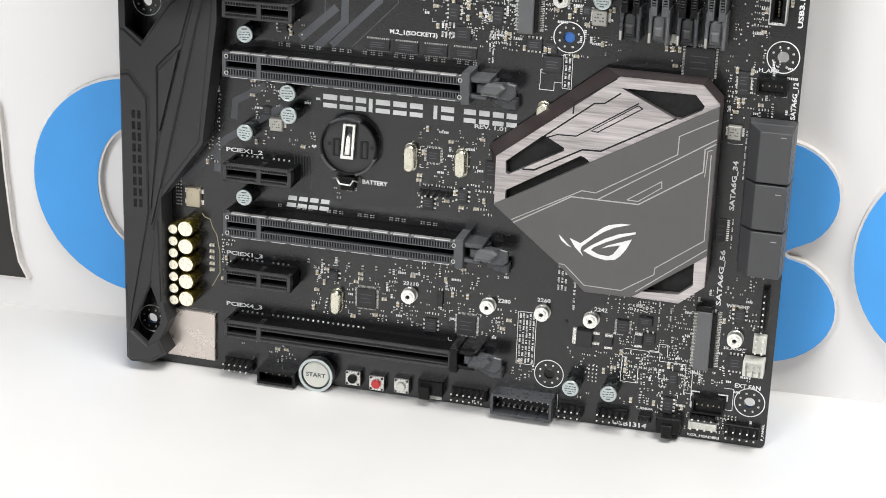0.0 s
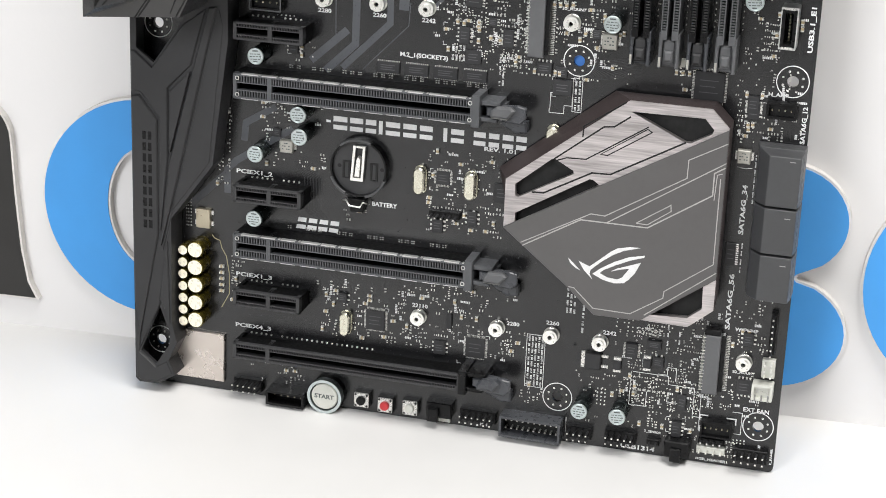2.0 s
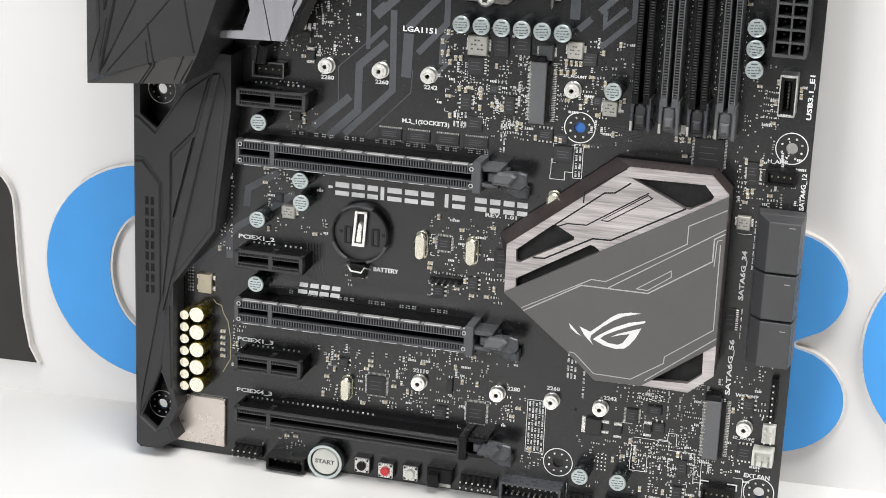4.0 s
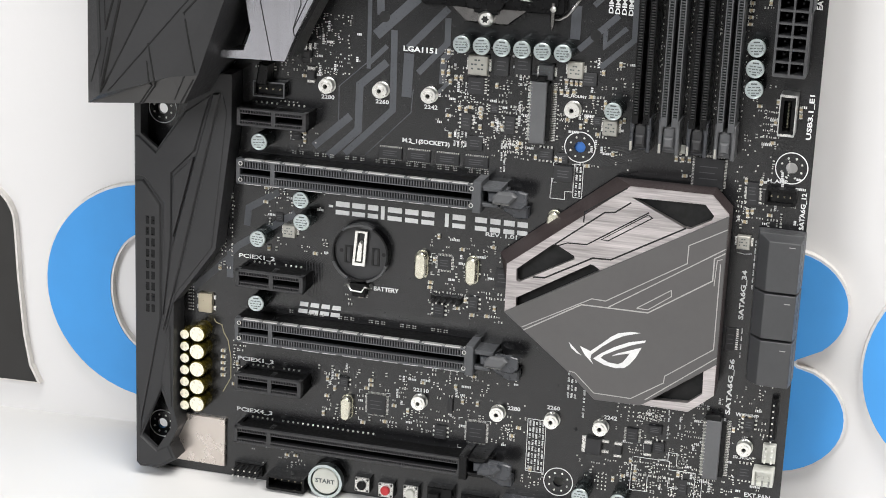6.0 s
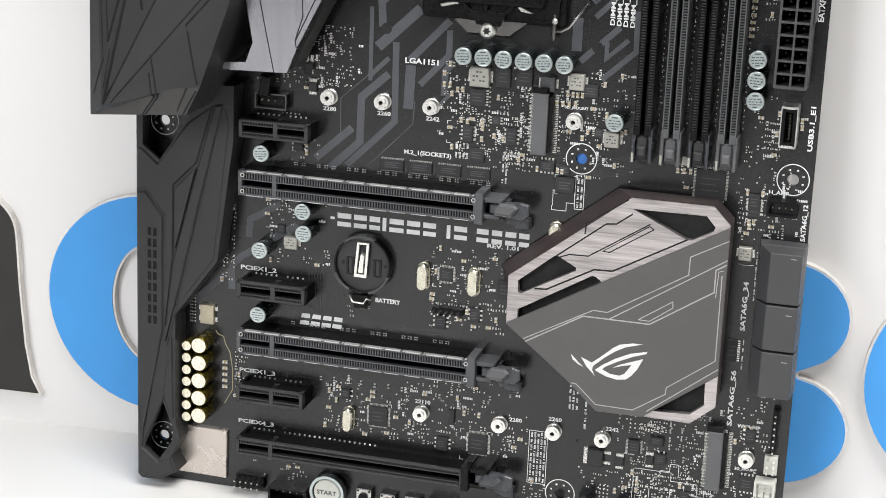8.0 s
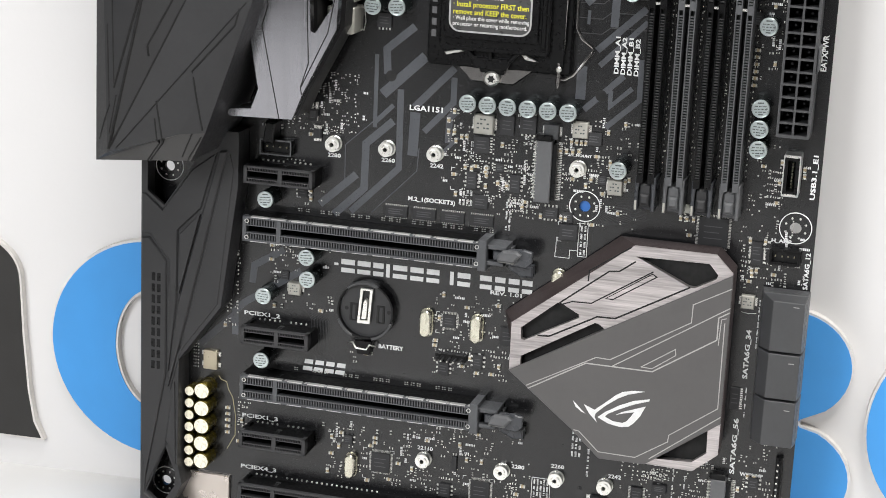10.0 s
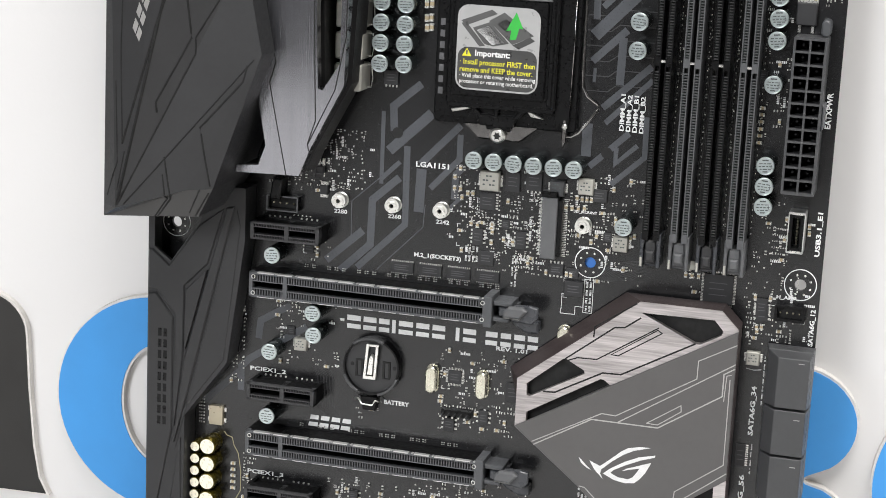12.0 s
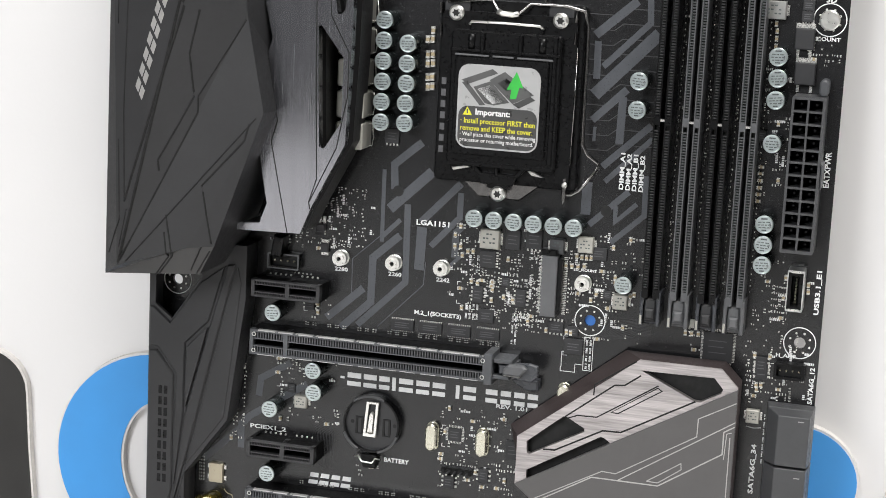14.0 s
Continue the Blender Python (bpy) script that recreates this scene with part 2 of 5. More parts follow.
bm = bmesh.new()
# Front edge extended out of view so the board reflects more white table.
rim = [(-0.9, -1.45), (1.2, -1.45), (1.2, 0.0317 + 0.053 * 1.2), (-0.9, 0.0317 - 0.053 * 0.9)]
tops = [[bm.verts.new((x, y, z)) for x, y in rim] for z in (-0.03, 0.0)]
bm.faces.new(tops[0][::-1])
bm.faces.new(tops[1])
for i in range(4):
    bm.faces.new((tops[0][i], tops[0][(i + 1) % 4], tops[1][(i + 1) % 4], tops[1][i]))
tagged(part("table_top", finish(bm), TABLE), "smooth matt white table top under the motherboard", "table top", kind="structure")

# the panel behind stands at 3 degrees to the board
WALL_TURN = math.atan(0.053)


def on_wall(x, z, out):
    """A place on the panel: x metres along the room, z up, out metres in front of it."""
    return Vector((x, 0.0317 + 0.053 * x, z)) + Vector((0.053, -1, 0)).normalized() * out


def wall_slab(bm, poly, out0, out1, index=0):
    lo = [bm.verts.new(on_wall(x / 1000, z / 1000, out0)) for x, z in poly]
    hi = [bm.verts.new(on_wall(x / 1000, z / 1000, out1)) for x, z in poly]
    n = len(poly)
    edges = []
    for i in range(n):
        bm.faces.new((lo[i], lo[(i + 1) % n], hi[(i + 1) % n], hi[i])).material_index = index
    bm.faces.new(hi).material_index = index
    bm.faces.new(lo[::-1]).material_index = index
    return bm


bm = bmesh.new()
wall_slab(bm, [(-900, -30), (1200, -30), (1200, 1500), (-900, 1500)], -0.02, 0.0)
tagged(part("wall_panel", finish(bm), WALL), "glossy white panel wall behind the motherboard", "wall", kind="structure")
for name, lo, hi, mat in (("wall_left", (-2.2, -3.0, -0.75), (-2.1, 1.2, 2.6), ROOM), ("wall_right", (2.3, -3.0, -0.75), (2.4, 1.2, 2.6), ROOM),
                          ("wall_behind", (-2.2, -3.1, -0.75), (2.4, -3.0, 2.6), ROOM), ("wall_far", (-2.2, 1.1, -0.75), (2.4, 1.2, 2.6), ROOM),
                          ("ceiling", (-2.2, -3.1, 2.5), (2.4, 1.2, 2.6), ROOM), ("floor", (-2.2, -3.1, -0.85), (2.4, 1.2, -0.75), FLOOR)):
    world_box(name, lo, hi, mat, "plain painted room " + name.split("_")[0], name.split("_")[0])


# ---- raised sign letters on the panel ----
def holed_wall_slab(bm, poly, hole, out0, out1):
    made = []
    for loop in [poly] + ([hole] if hole else []):
        lo = [bm.verts.new(on_wall(x / 1000, z / 1000, out0)) for x, z in loop]
        hi = [bm.verts.new(on_wall(x / 1000, z / 1000, out1)) for x, z in loop]
        n = len(loop)
        for i in range(n):
            bm.faces.new((lo[i], lo[(i + 1) % n], hi[(i + 1) % n], hi[i]))
        made.append((lo, hi))
    for k in (0, 1):
        edges = []
        for pair in made:
            edges += [bm.edges.get((pair[k][i], pair[k][(i + 1) % len(pair[k])])) for i in range(len(pair[k]))]
        bmesh.ops.triangle_fill(bm, edges=edges, use_beauty=True)
    return finish(bm)


def sign_letter(outline, hole, film, label):
    """A foam letter with a coloured film on its face, which stops short of the edge."""
    top = new("sign_letter")
    tagged(top, label, "sign letter", group="sign letters on the panel")
    part("foam_body", holed_wall_slab(bmesh.new(), outline, hole, 0.0, 0.0032), FOAM, top, "white foam body with a bare edge")
    inner = shrink(outline, 0.9)
    part("face_film", holed_wall_slab(bmesh.new(), inner, shrink(hole, -0.9) if hole else None, 0.0032, 0.0036), film, top)
    return top


def oval_letter(x, z):
    return ring(x, z, 45.5, 64, 46.5), ring(x, z, 17, 48, 25.5)


for x, z in ((-8, 59.5), (311.5, 61)):
    sign_letter(*oval_letter(x, z), LETTER_BLUE, "blue oval foam sign letter with a white edge")
lobes = [(236 + 24.5 * math.cos(radians(a)), 81.5 + 22.5 * math.sin(radians(a))) for a in range(140, -58, -9)]
lobes += [(243.5, 60.2), (242.6, 59.2), (243.5, 58.2)]
lobes += [(235 + 28 * math.cos(radians(a)), 36.5 + 23.5 * math.sin(radians(a))) for a in range(58, -141, -9)]
lobes += [(214, 35), (226, 36), (232, 46), (222, 58), (222, 64), (232, 72), (226, 82), (214, 83)]
sign_letter(lobes, None, LETTER_BLUE, "blue two-lobed foam sign letter with a white edge")
stem = [(-59, 14), (-62.5, 22), (-64.2, 36), (-65, 60), (-65, 82)]
stem += [(-82 + 17 * math.cos(radians(a)), 84 + 17 * math.sin(radians(a))) for a in range(10, 91, 10)]
stem += [(-110, 101), (-110, 92), (-93, 84), (-92, 14)]
sign_letter(stem, None, LETTER_BLACK, "black foam sign letter stem with a white edge")

# ---- the motherboard leans back by 5 degrees on the table ----
board = new("motherboard")
board.matrix_world = pose(0, 0, 0.0003, -5, 0, 0)
tagged(board, "black gaming motherboard with grey heatsinks leaning against a white panel", "motherboard")

HOLES = [(6.2, 17.3), (163.7, 17.3), (237.4, 17.1), (237.3, 144.2), (164, 144), (6.6, 142.5), (238, 254.7)]
W, H = 244.2, 304.8
bm = plate(bmesh.new(), round_rect(0, 0, W, H, 2), [ring(u, v, 2.0, 20) for u, v in HOLES[:-1]] + [ring(91.3, 183.8, 1.9, 16), ring(167.2, 183.6, 1.9, 16)], -1.6, 0)
part("circuit_board", finish(bm), PCB, board, "black lacquered circuit board with grey printed bands")

# printed bands
bands = 0
for pts, w in (
               ([(85.8, 191.2), (85.9, 164.7)], 1.5), ([(86.1, 166.8), (92.6, 173.4)], 1.7), ([(99.5, 202.1), (89.4, 193.3), (90.0, 184.3)], 2.8),
               ([(103.8, 191.9), (88.4, 177.0)], 3.7), ([(95.1, 179.3), (95.4, 150.6), (77.8, 132.8)], 2.4), ([(92.7, 167.6), (82.8, 158.5), (82.6, 141.9), (71.5, 131.1)], 2.8),
               ([(79.6, 146.8), (65.9, 134.3)], 2.8), ([(85.2, 166.7), (75.0, 157.3), (75.2, 143.8)], 0.3), ([(114.6, 188.6), (100.3, 173.3)], 2.6),
               ([(100.8, 171.5), (100.3, 155.7)], 3.7), ([(114.6, 185.2), (114.6, 176.2), (104.3, 164.8)], 2.2), ([(116.4, 173.9), (113.5, 170.7), (113.3, 161.6)], 2.4),
               ([(117.2, 163.9), (112.0, 158.6)], 1.3), ([(102.7, 158.7), (102.2, 150.3), (85.6, 133.1)], 0.3), ([(173.5, 256.9), (159.6, 244.4)], 3.0),
               ([(177.5, 263.3), (178.3, 249.6), (162.9, 233.8)], 2.2), ([(181.6, 246.3), (160.4, 223.8)], 4.3), ([(160.6, 242.4), (160.8, 229.4)], 2.4),
               ([(171.7, 226.5), (160.2, 215.0)], 2.6), ([(170.5, 223.8), (170.2, 207.5)], 2.8), ([(181.0, 214.7), (164.8, 199.1)], 2.4),
               ([(181.7, 210.1), (166.0, 193.9)], 1.9), ([(174.7, 191.1), (161.4, 178.2)], 2.2), ([(180.4, 197.2), (180.6, 183.1), (169.4, 172.6)], 1.9),
               ([(177.8, 187.0), (170.5, 180.1), (170.5, 185.7)], 1.7), ([(161.3, 212.7), (161.2, 207.8)], 1.1), ([(160.0, 193.3), (159.9, 181.7)], 3.5),
               ([(52.7, 115.5), (41, 108.3), (40.3, 101.3)], 2.6), ([(59.3, 108.1), (37.1, 93.2), (33.7, 89.7), (33.7, 80.2)], 2.6), ([(33.4, 88), (18.8, 74)], 2.6)):
    bands += 1
    part("printed_band", finish(ribbon(bmesh.new(), pts, w, 0.0, 0.006 + 0.0012 * bands)), RIBBON, board, "dark grey printed band")

# Black plugs fill the holes to stand for the shade in them.
for u, v in ((91.3, 183.8), (167.2, 183.6)):
    part("cooler_hole_plug", finish(slab(bmesh.new(), ring(u, v, 2.0, 24), -1.5, 0.055)), CAVITY, board, "black plug for the shade in a cooler mounting hole")

# ring prints and solder studs round the mounting holes
studs = bmesh.new()
for u, v in HOLES:
    part("ring_print", finish(plate(bmesh.new(), ring(u, v, 5.6, 40), [ring(u, v, 5.25, 40)], 0.0, 0.025)), SILK, board, "white printed ring round a mounting hole")
    for k in range(8):
        a = math.pi / 4 * (k + 0.5)
        slab(studs, ring(u + 3.6 * math.cos(a), v + 3.6 * math.sin(a), 0.42, 8), 0, 0.18, 0.1)
part("solder_stud", finish(studs), TIN, board, "solder studs round the mounting holes")["kind"] = "stuff"
# Blue disc added behind the hole to give the colour seen through it.
part("hole_backing_disc", finish(slab(bmesh.new(), ring(164, 144, 2.0, 24), -1.7, -1.2)), BLUE_DISC, board, "blue disc set behind a mounting hole")


# ---- expansion slots ----
def contact_teeth(bm, u0, u1, v0, v1, h0, h1, pitch=1.0, wall=0.42):
    n = int((u1 - u0) / pitch)
    for i in range(n + 1):
        u = u0 + (u1 - u0 - wall) * i / max(1, n)
        box(bm, u, v0, u + wall, v1, h0, h1)


def expansion_slot(v, u1, plastic, shielded, label):
    slot = hang("expansion_slot", None, board, label)
    bm, low = bmesh.new(), bmesh.new()
    w = 4.75 if shielded else 3.35
    tooth = (1.6, w - 0.85)
    u0, hb = 40.2, 11.2
    for s in (-1, 1):
        a, b = sorted((v + s * 1.25, v + s * 1.6))
        box(bm, u0, a, u1, b, 8.6, hb - 0.1)
        a, b = sorted((v + s * (w - 0.9), v + s * (w - 0.05)))
        box(bm, u0, a, u1, b, 9.6, hb, 0.15)
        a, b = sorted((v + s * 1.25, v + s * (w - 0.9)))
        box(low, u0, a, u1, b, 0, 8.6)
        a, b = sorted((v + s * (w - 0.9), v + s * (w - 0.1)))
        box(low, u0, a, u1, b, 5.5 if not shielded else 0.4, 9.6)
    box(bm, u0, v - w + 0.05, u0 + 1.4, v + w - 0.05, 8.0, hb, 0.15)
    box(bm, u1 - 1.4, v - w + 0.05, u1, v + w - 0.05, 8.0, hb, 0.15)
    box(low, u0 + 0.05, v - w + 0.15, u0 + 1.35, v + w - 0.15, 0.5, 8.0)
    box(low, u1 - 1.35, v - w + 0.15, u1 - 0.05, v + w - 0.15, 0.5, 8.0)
    part("slot_base", finish(low), SLOT_SIDE_SHADE, slot, "black plastic slot base, colour deepened for shade")
    box(bm, 53.3, v - w + 0.1, 55.0, v + w - 0.1, 4, hb - 0.05, 0.1)
    part("slot_body", finish(bm), plastic if shielded else SLOT_BLACK, slot)
    bm = bmesh.new()
    for s in (-1, 1):
        a, b = sorted((v + s * tooth[0], v + s * tooth[1]))
        contact_teeth(bm, u0 + 1.9, 53.0, a, b, 8.7, hb - 0.2)
        contact_teeth(bm, 55.4, u1 - 1.6, a, b, 8.7, hb - 0.2)
    part("contact_comb", finish(bm), plastic if shielded else SLOT_BLACK, slot)["kind"] = "stuff"
    bm = bmesh.new()
    box(bm, u0 + 1.2, v - 1.25, u1 - 1.2, v + 1.25, 0.3, 1.5)
    for s in (-1, 1):
        a, b = sorted((v + s * 1.3, v + s * (w - 0.6)))
        box(bm, u0 + 1.2, a, u1 - 1.2, b, 8.5, 8.75)
    part("slot_floor", finish(bm), CAVITY, slot, "slot bottom coloured black for its shade")
    if shielded:
        for s in (-1, 1):
            for i in range(11):
                a, b = sorted((v + s * (w - 0.40), v + s * (w + (0.10 if s > 0 else -0.10))))
                x = u0 + 3.2 + i * 7.8
                part("shield_strip", finish(box(bmesh.new(), x, a, x + (5.7 if i % 3 else 6.6), b, 9.5, hb + 0.06, 0.08)), STRIP, slot, "bright steel shield strip")
                part("shield_web", finish(box(bmesh.new(), x + 6.7, a + 0.05, x + 7.5, b - 0.05, 9.5, hb - 0.05, 0.08)), STRIP, slot, "narrow steel shield web")
        for x in (41.9, 128.6):
            for s in (-3.05, 3.05):
                part("rivet", finish(plate(bmesh.new(), ring(x, v + s, 0.82, 16), [ring(x, v + s, 0.52, 16)], hb - 0.1, hb + 0.15)), STRIP, slot, "small hollow steel rivet")
    if u1 > 100:
        bm = bmesh.new()
        e = 5.65 if shielded else 4.6
        box(bm, u1 - 1.0, v - e, u1 + 2.0, v + e, 0, hb + 0.1, 0.3)
        box(bm, u1 + 2.0, v - 3.6, u1 + 8, v - 2.2, 0, 9.5, 0.3)
        box(bm, u1 + 2.0, v + 2.2, u1 + 9, v + 3.8, 0, 9.5, 0.3)
        box(bm, u1 + 2.0, v - 2.2, u1 + 10, v + 2.2, 0, 3.0, 0.3)
        part("end_bracket", finish(bm), plastic, slot)
        bm = bmesh.new()
        slab(bm, [(u1 + 4, v - 1.6), (u1 + 12, v - 1.8), (u1 + 13, v + 1.4), (u1 + 9, v + 1.8), (u1 + 4, v + 1.7)], 3.5, 9.0, 0.4)
        slab(bm, [(u1 + 9, v - 2.6), (u1 + 16.5, v - 3.2), (u1 + 18.4, v - 1.2), (u1 + 18.4, v + 2.8), (u1 + 15.5, v + 3.4), (u1 + 9.6, v + 3.0)], 8.4, 10.2, 0.4)
        latch = part("latch", finish(bm), LATCH, slot, "dark grey retention latch")
        bm = bmesh.new()
        slab(bm, [(u1 + 6.2, v - 1.0), (u1 + 12.4, v - 1.2), (u1 + 15, v + 1.8), (u1 + 13.5, v + 3.0), (u1 + 8.2, v + 2.9), (u1 + 6.4, v + 1.2)], 10.2, 12.6, 0.7)
        part("thumb_pad", finish(bm), GREY_PLASTIC if shielded else LATCH, latch)
        # Paler strip added for the highlight on the pad's lower edge.
        part("thumb_edge_highlight", finish(slab(bmesh.new(), [(u1 + 6.4, v - 1.5), (u1 + 12.2, v - 1.7), (u1 + 12.6, v - 1.1), (u1 + 6.4, v - 0.9)], 9.4, 11.8, 0.3)), CHOKE if shielded else GREY_PLASTIC, latch)
        bm = bmesh.new()
        slab(bm, [(u1 + 8, v - 3.6), (u1 + 17.6, v - 3.8), (u1 + 17.8, v - 7.6), (u1 + 14, v - 8.0), (u1 + 10.5, v - 6.4), (u1 + 8, v - 5)], 0.5, 5.0, 0.6)
        part("latch_foot", finish(bm), LATCH, latch)
    if not shielded:
        bm = bmesh.new()
        for u in [43.6 + 2.0 * i for i in range(5)] + [56.0 + 2.0 * i for i in range(4 if u1 < 100 else 19)]:
            slab(bm, ring(u, v + w + 0.2, 0.42, 8), 0, 0.4, 0.12)
        part("solder_line", finish(bm), TIN, slot)["kind"] = "stuff"
    return slot


expansion_slot(145.1, 66.6, PLASTIC, False, "short black expansion slot")
expansion_slot(124.8, 130.0, SLOT_GREY, True, "long grey steel-shielded expansion slot with latch")
expansion_slot(84.1, 66.6, PLASTIC, False, "short black expansion slot")
expansion_slot(63.8, 130.0, SLOT_GREY, True, "long grey steel-shielded expansion slot with latch")
expansion_slot(43.2, 66.6, PLASTIC, False, "short black expansion slot")
expansion_slot(22.0, 129.4, PLASTIC, False, "long black expansion slot with latch")


# ---- memory slots ----
def memory_slot(u, plastic, label):
    slot = hang("memory_slot", None, board, label)
    bm = bmesh.new()
    v0, v1 = 156.5, 290.0
    for s in (-1, 1):
        a, b = sorted((u + s * 0.8, u + s * 3.0))
        box(bm, a, v0, b, v1, 0, 7.6)
    for s in (-1, 1):
        for e in (1.0, 2.8):
            box(bm, u + s * e - 0.22, v0, u + s * e + 0.22, v1, 7.6, 10, 0.08)
    for v in (v0, 216.4, v1 - 2):
        box(bm, u - 2.95, v, u - 0.85, v + 3.2, 7.6, 9.95)
        box(bm, u + 0.85, v, u + 2.95, v + 3.2, 7.6, 9.95)
    part("slot_body", finish(bm), plastic, slot)
    bm = bmesh.new()
    for s in (-1, 1):
        a, b = sorted((u + s * 1.1, u + s * 2.7))
        for lo, hi in ((160, 216), (220, 288)):
            n = int((hi - lo) / 0.95)
            for i in range(n):
                box(bm, a, lo + i * 0.95, b, lo + i * 0.95 + 0.4, 7.7, 9.8)
    part("contact_comb", finish(bm), SLOT_BLACK if plastic is PLASTIC else plastic, slot)["kind"] = "stuff"
    bm = bmesh.new()
    box(bm, u - 0.8, v0 + 1, u + 0.8, v1 - 1, 0.2, 1.2)
    for s in (-1, 1):
        a, b = sorted((u + s * 1.1, u + s * 2.7))
        box(bm, a, v0 + 1, b, v1 - 1, 7.6, 7.75)
    part("slot_floor", finish(bm), CAVITY, slot, "slot bottom coloured black for its shade")
    part("key_bridge", finish(box(bmesh.new(), u - 0.9, 217.6, u + 0.9, 218.3, 7.6, 9.6)), TIN, slot, "pale key bridge")
    bm = bmesh.new()
    for s in (-1, 1):
        slab(bm, [(u + s * 1.6, 158.5), (u + s * 3.5, 158.5), (u + s * 3.5, 146.6), (u + s * 2.3, 146.6), (u + s * 2.3, 154)], 0, 9.2, 0.4)
    box(bm, u - 2.6, 146.6, u + 2.6, 149.0, 0, 6.0, 0.4)
    part("end_cheek", finish(bm), LATCH if plastic is PLASTIC else GREY_PLASTIC, slot)
    bm = bmesh.new()
    box(bm, u - 2.1, 147.8, u + 2.1, 156, 0, 8.2, 0.6)
    box(bm, u - 1.5, 149, u + 1.5, 152.5, 8.2, 9.6, 0.6)
    part("end_latch", finish(bm), SLOT_BLACK if plastic is PLASTIC else GREY_PLASTIC, slot)
    # Pale box added as the glint on the latch tip.
    part("latch_glint", finish(box(bmesh.new(), u - 3.3, 147.0, u - 2.5, 150.2, 9.1, 9.5, 0.1)), CHOKE_CAP, slot, "pale box for the glint on a latch tip")
    bm = bmesh.new()
    for i in range(60):
        box(bm, u + 3.9, 160 + i * 2.1, u + 4.2, 160.5 + i * 2.1, 0, 0.2)
    part("solder_line", finish(bm), TIN, slot)["kind"] = "stuff"


for k, u in enumerate((186.1, 195.9, 205.5, 214.9)):
    memory_slot(u, DIMM_GREY if k % 2 else PLASTIC, ("grey" if k % 2 else "black") + " memory module slot with end latch")


# ---- electrolytic cans ----
def can_mesh(name, r, height, side, top, rim_from=6):
    bm = bmesh.new()
    n = 28
    prof = [(r * 0.96, 0), (r * 0.96, 0.5), (r, 0.7), (r, 1.5), (r * 0.93, 1.8), (r, 2.1), (r, height - 0.5), (r * 0.95, height - 0.1), (r * 0.88, height), (r * 0.84, height - 0.12)]
    rows = [[bm.verts.new(at(*p, h)) for p in ring(0, 0, q, n)] for q, h in prof]
    for k, (a, b) in enumerate(zip(rows, rows[1:])):
        for i in range(n):
            f = bm.faces.new((a[i], a[(i + 1) % n], b[(i + 1) % n], b[i]))
            f.smooth, f.material_index = True, 1 if k >= rim_from else 0
    bm.faces.new(rows[-1]).material_index = 1
    bmesh.ops.recalc_face_normals(bm, faces=bm.faces)
    me = bpy.data.meshes.new(name)
    bm.to_mesh(me)
    bm.free()
    me.materials.append(side)
    me.materials.append(top)
    return me


can = can_mesh("capacitor_can", 3.15, 8.9, CAN_SHADE_SIDE, ALU)
big_gold = can_mesh("gold_can", 3.25, 8.2, GOLD_CAN, CREAM, 8)
small_gold = can_mesh("gold_can", 2.05, 6.0, GOLD_CAN, CREAM, 8)
bm = bmesh.new()
box(bm, -1.0, 1.75, 1.1, 2.2, 8.8, 8.84)
for k, row in enumerate((((-2.0, -0.9), (-0.6, 0.3), (0.6, 2.0)), ((-2.2, -1.3), (-1.0, -0.1), (0.2, 1.0), (1.3, 2.2)), ((-1.9, -1.2), (-0.9, 0.5), (0.8, 1.8)))):
    for x0, x1 in row:
        box(bm, x0, 0.7 - 0.95 * k, x1, 1.0 - 0.95 * k, 8.8, 8.84)
box(bm, -0.9, -2.1, 0.7, -1.7, 8.8, 8.84)
finish(bm)
can_ink = bpy.data.meshes.new("can_marking")
bm.to_mesh(can_ink)
bm.free()
can_ink.materials.append(INK)
CANS = [(47.9, 135.8), (64.2, 115.8), (64.7, 107.5), (47.8, 99.2), (47.5, 74.3), (173.6, 16.6), (187.6, 16.5)]
CANS += [(86.1, 245.2 - 7.2 * i) for i in range(6)] + [(94.9, 237.5 - 7.0 * i) for i in range(5)]
CANS += [(121.9 + 7.15 * i, 178) for i in range(6)] + [(176.3, 159.6), (177, 230.5), (177, 220.7), (222.8, 242), (223.2, 234.9), (223.1, 227.6), (223.1, 213), (222.8, 185.6), (222.9, 178.6), (223.1, 171.6)]
for u, v in CANS:
    c = hang("capacitor", can, board, "silver electrolytic capacitor can", (u, v, 0), random.uniform(-6, 6))
    hang("can_marking", can_ink, c, "dark printed marking")
for i in range(5):
    hang("audio_capacitor", big_gold, board, "gold audio capacitor with cream top", (23.8, 58.9 - 7.05 * i, 0))
for i in range(7):
    hang("audio_capacitor", small_gold, board, "small gold audio capacitor with cream top", (17.9, 57.4 - 4.78 * i, 0))


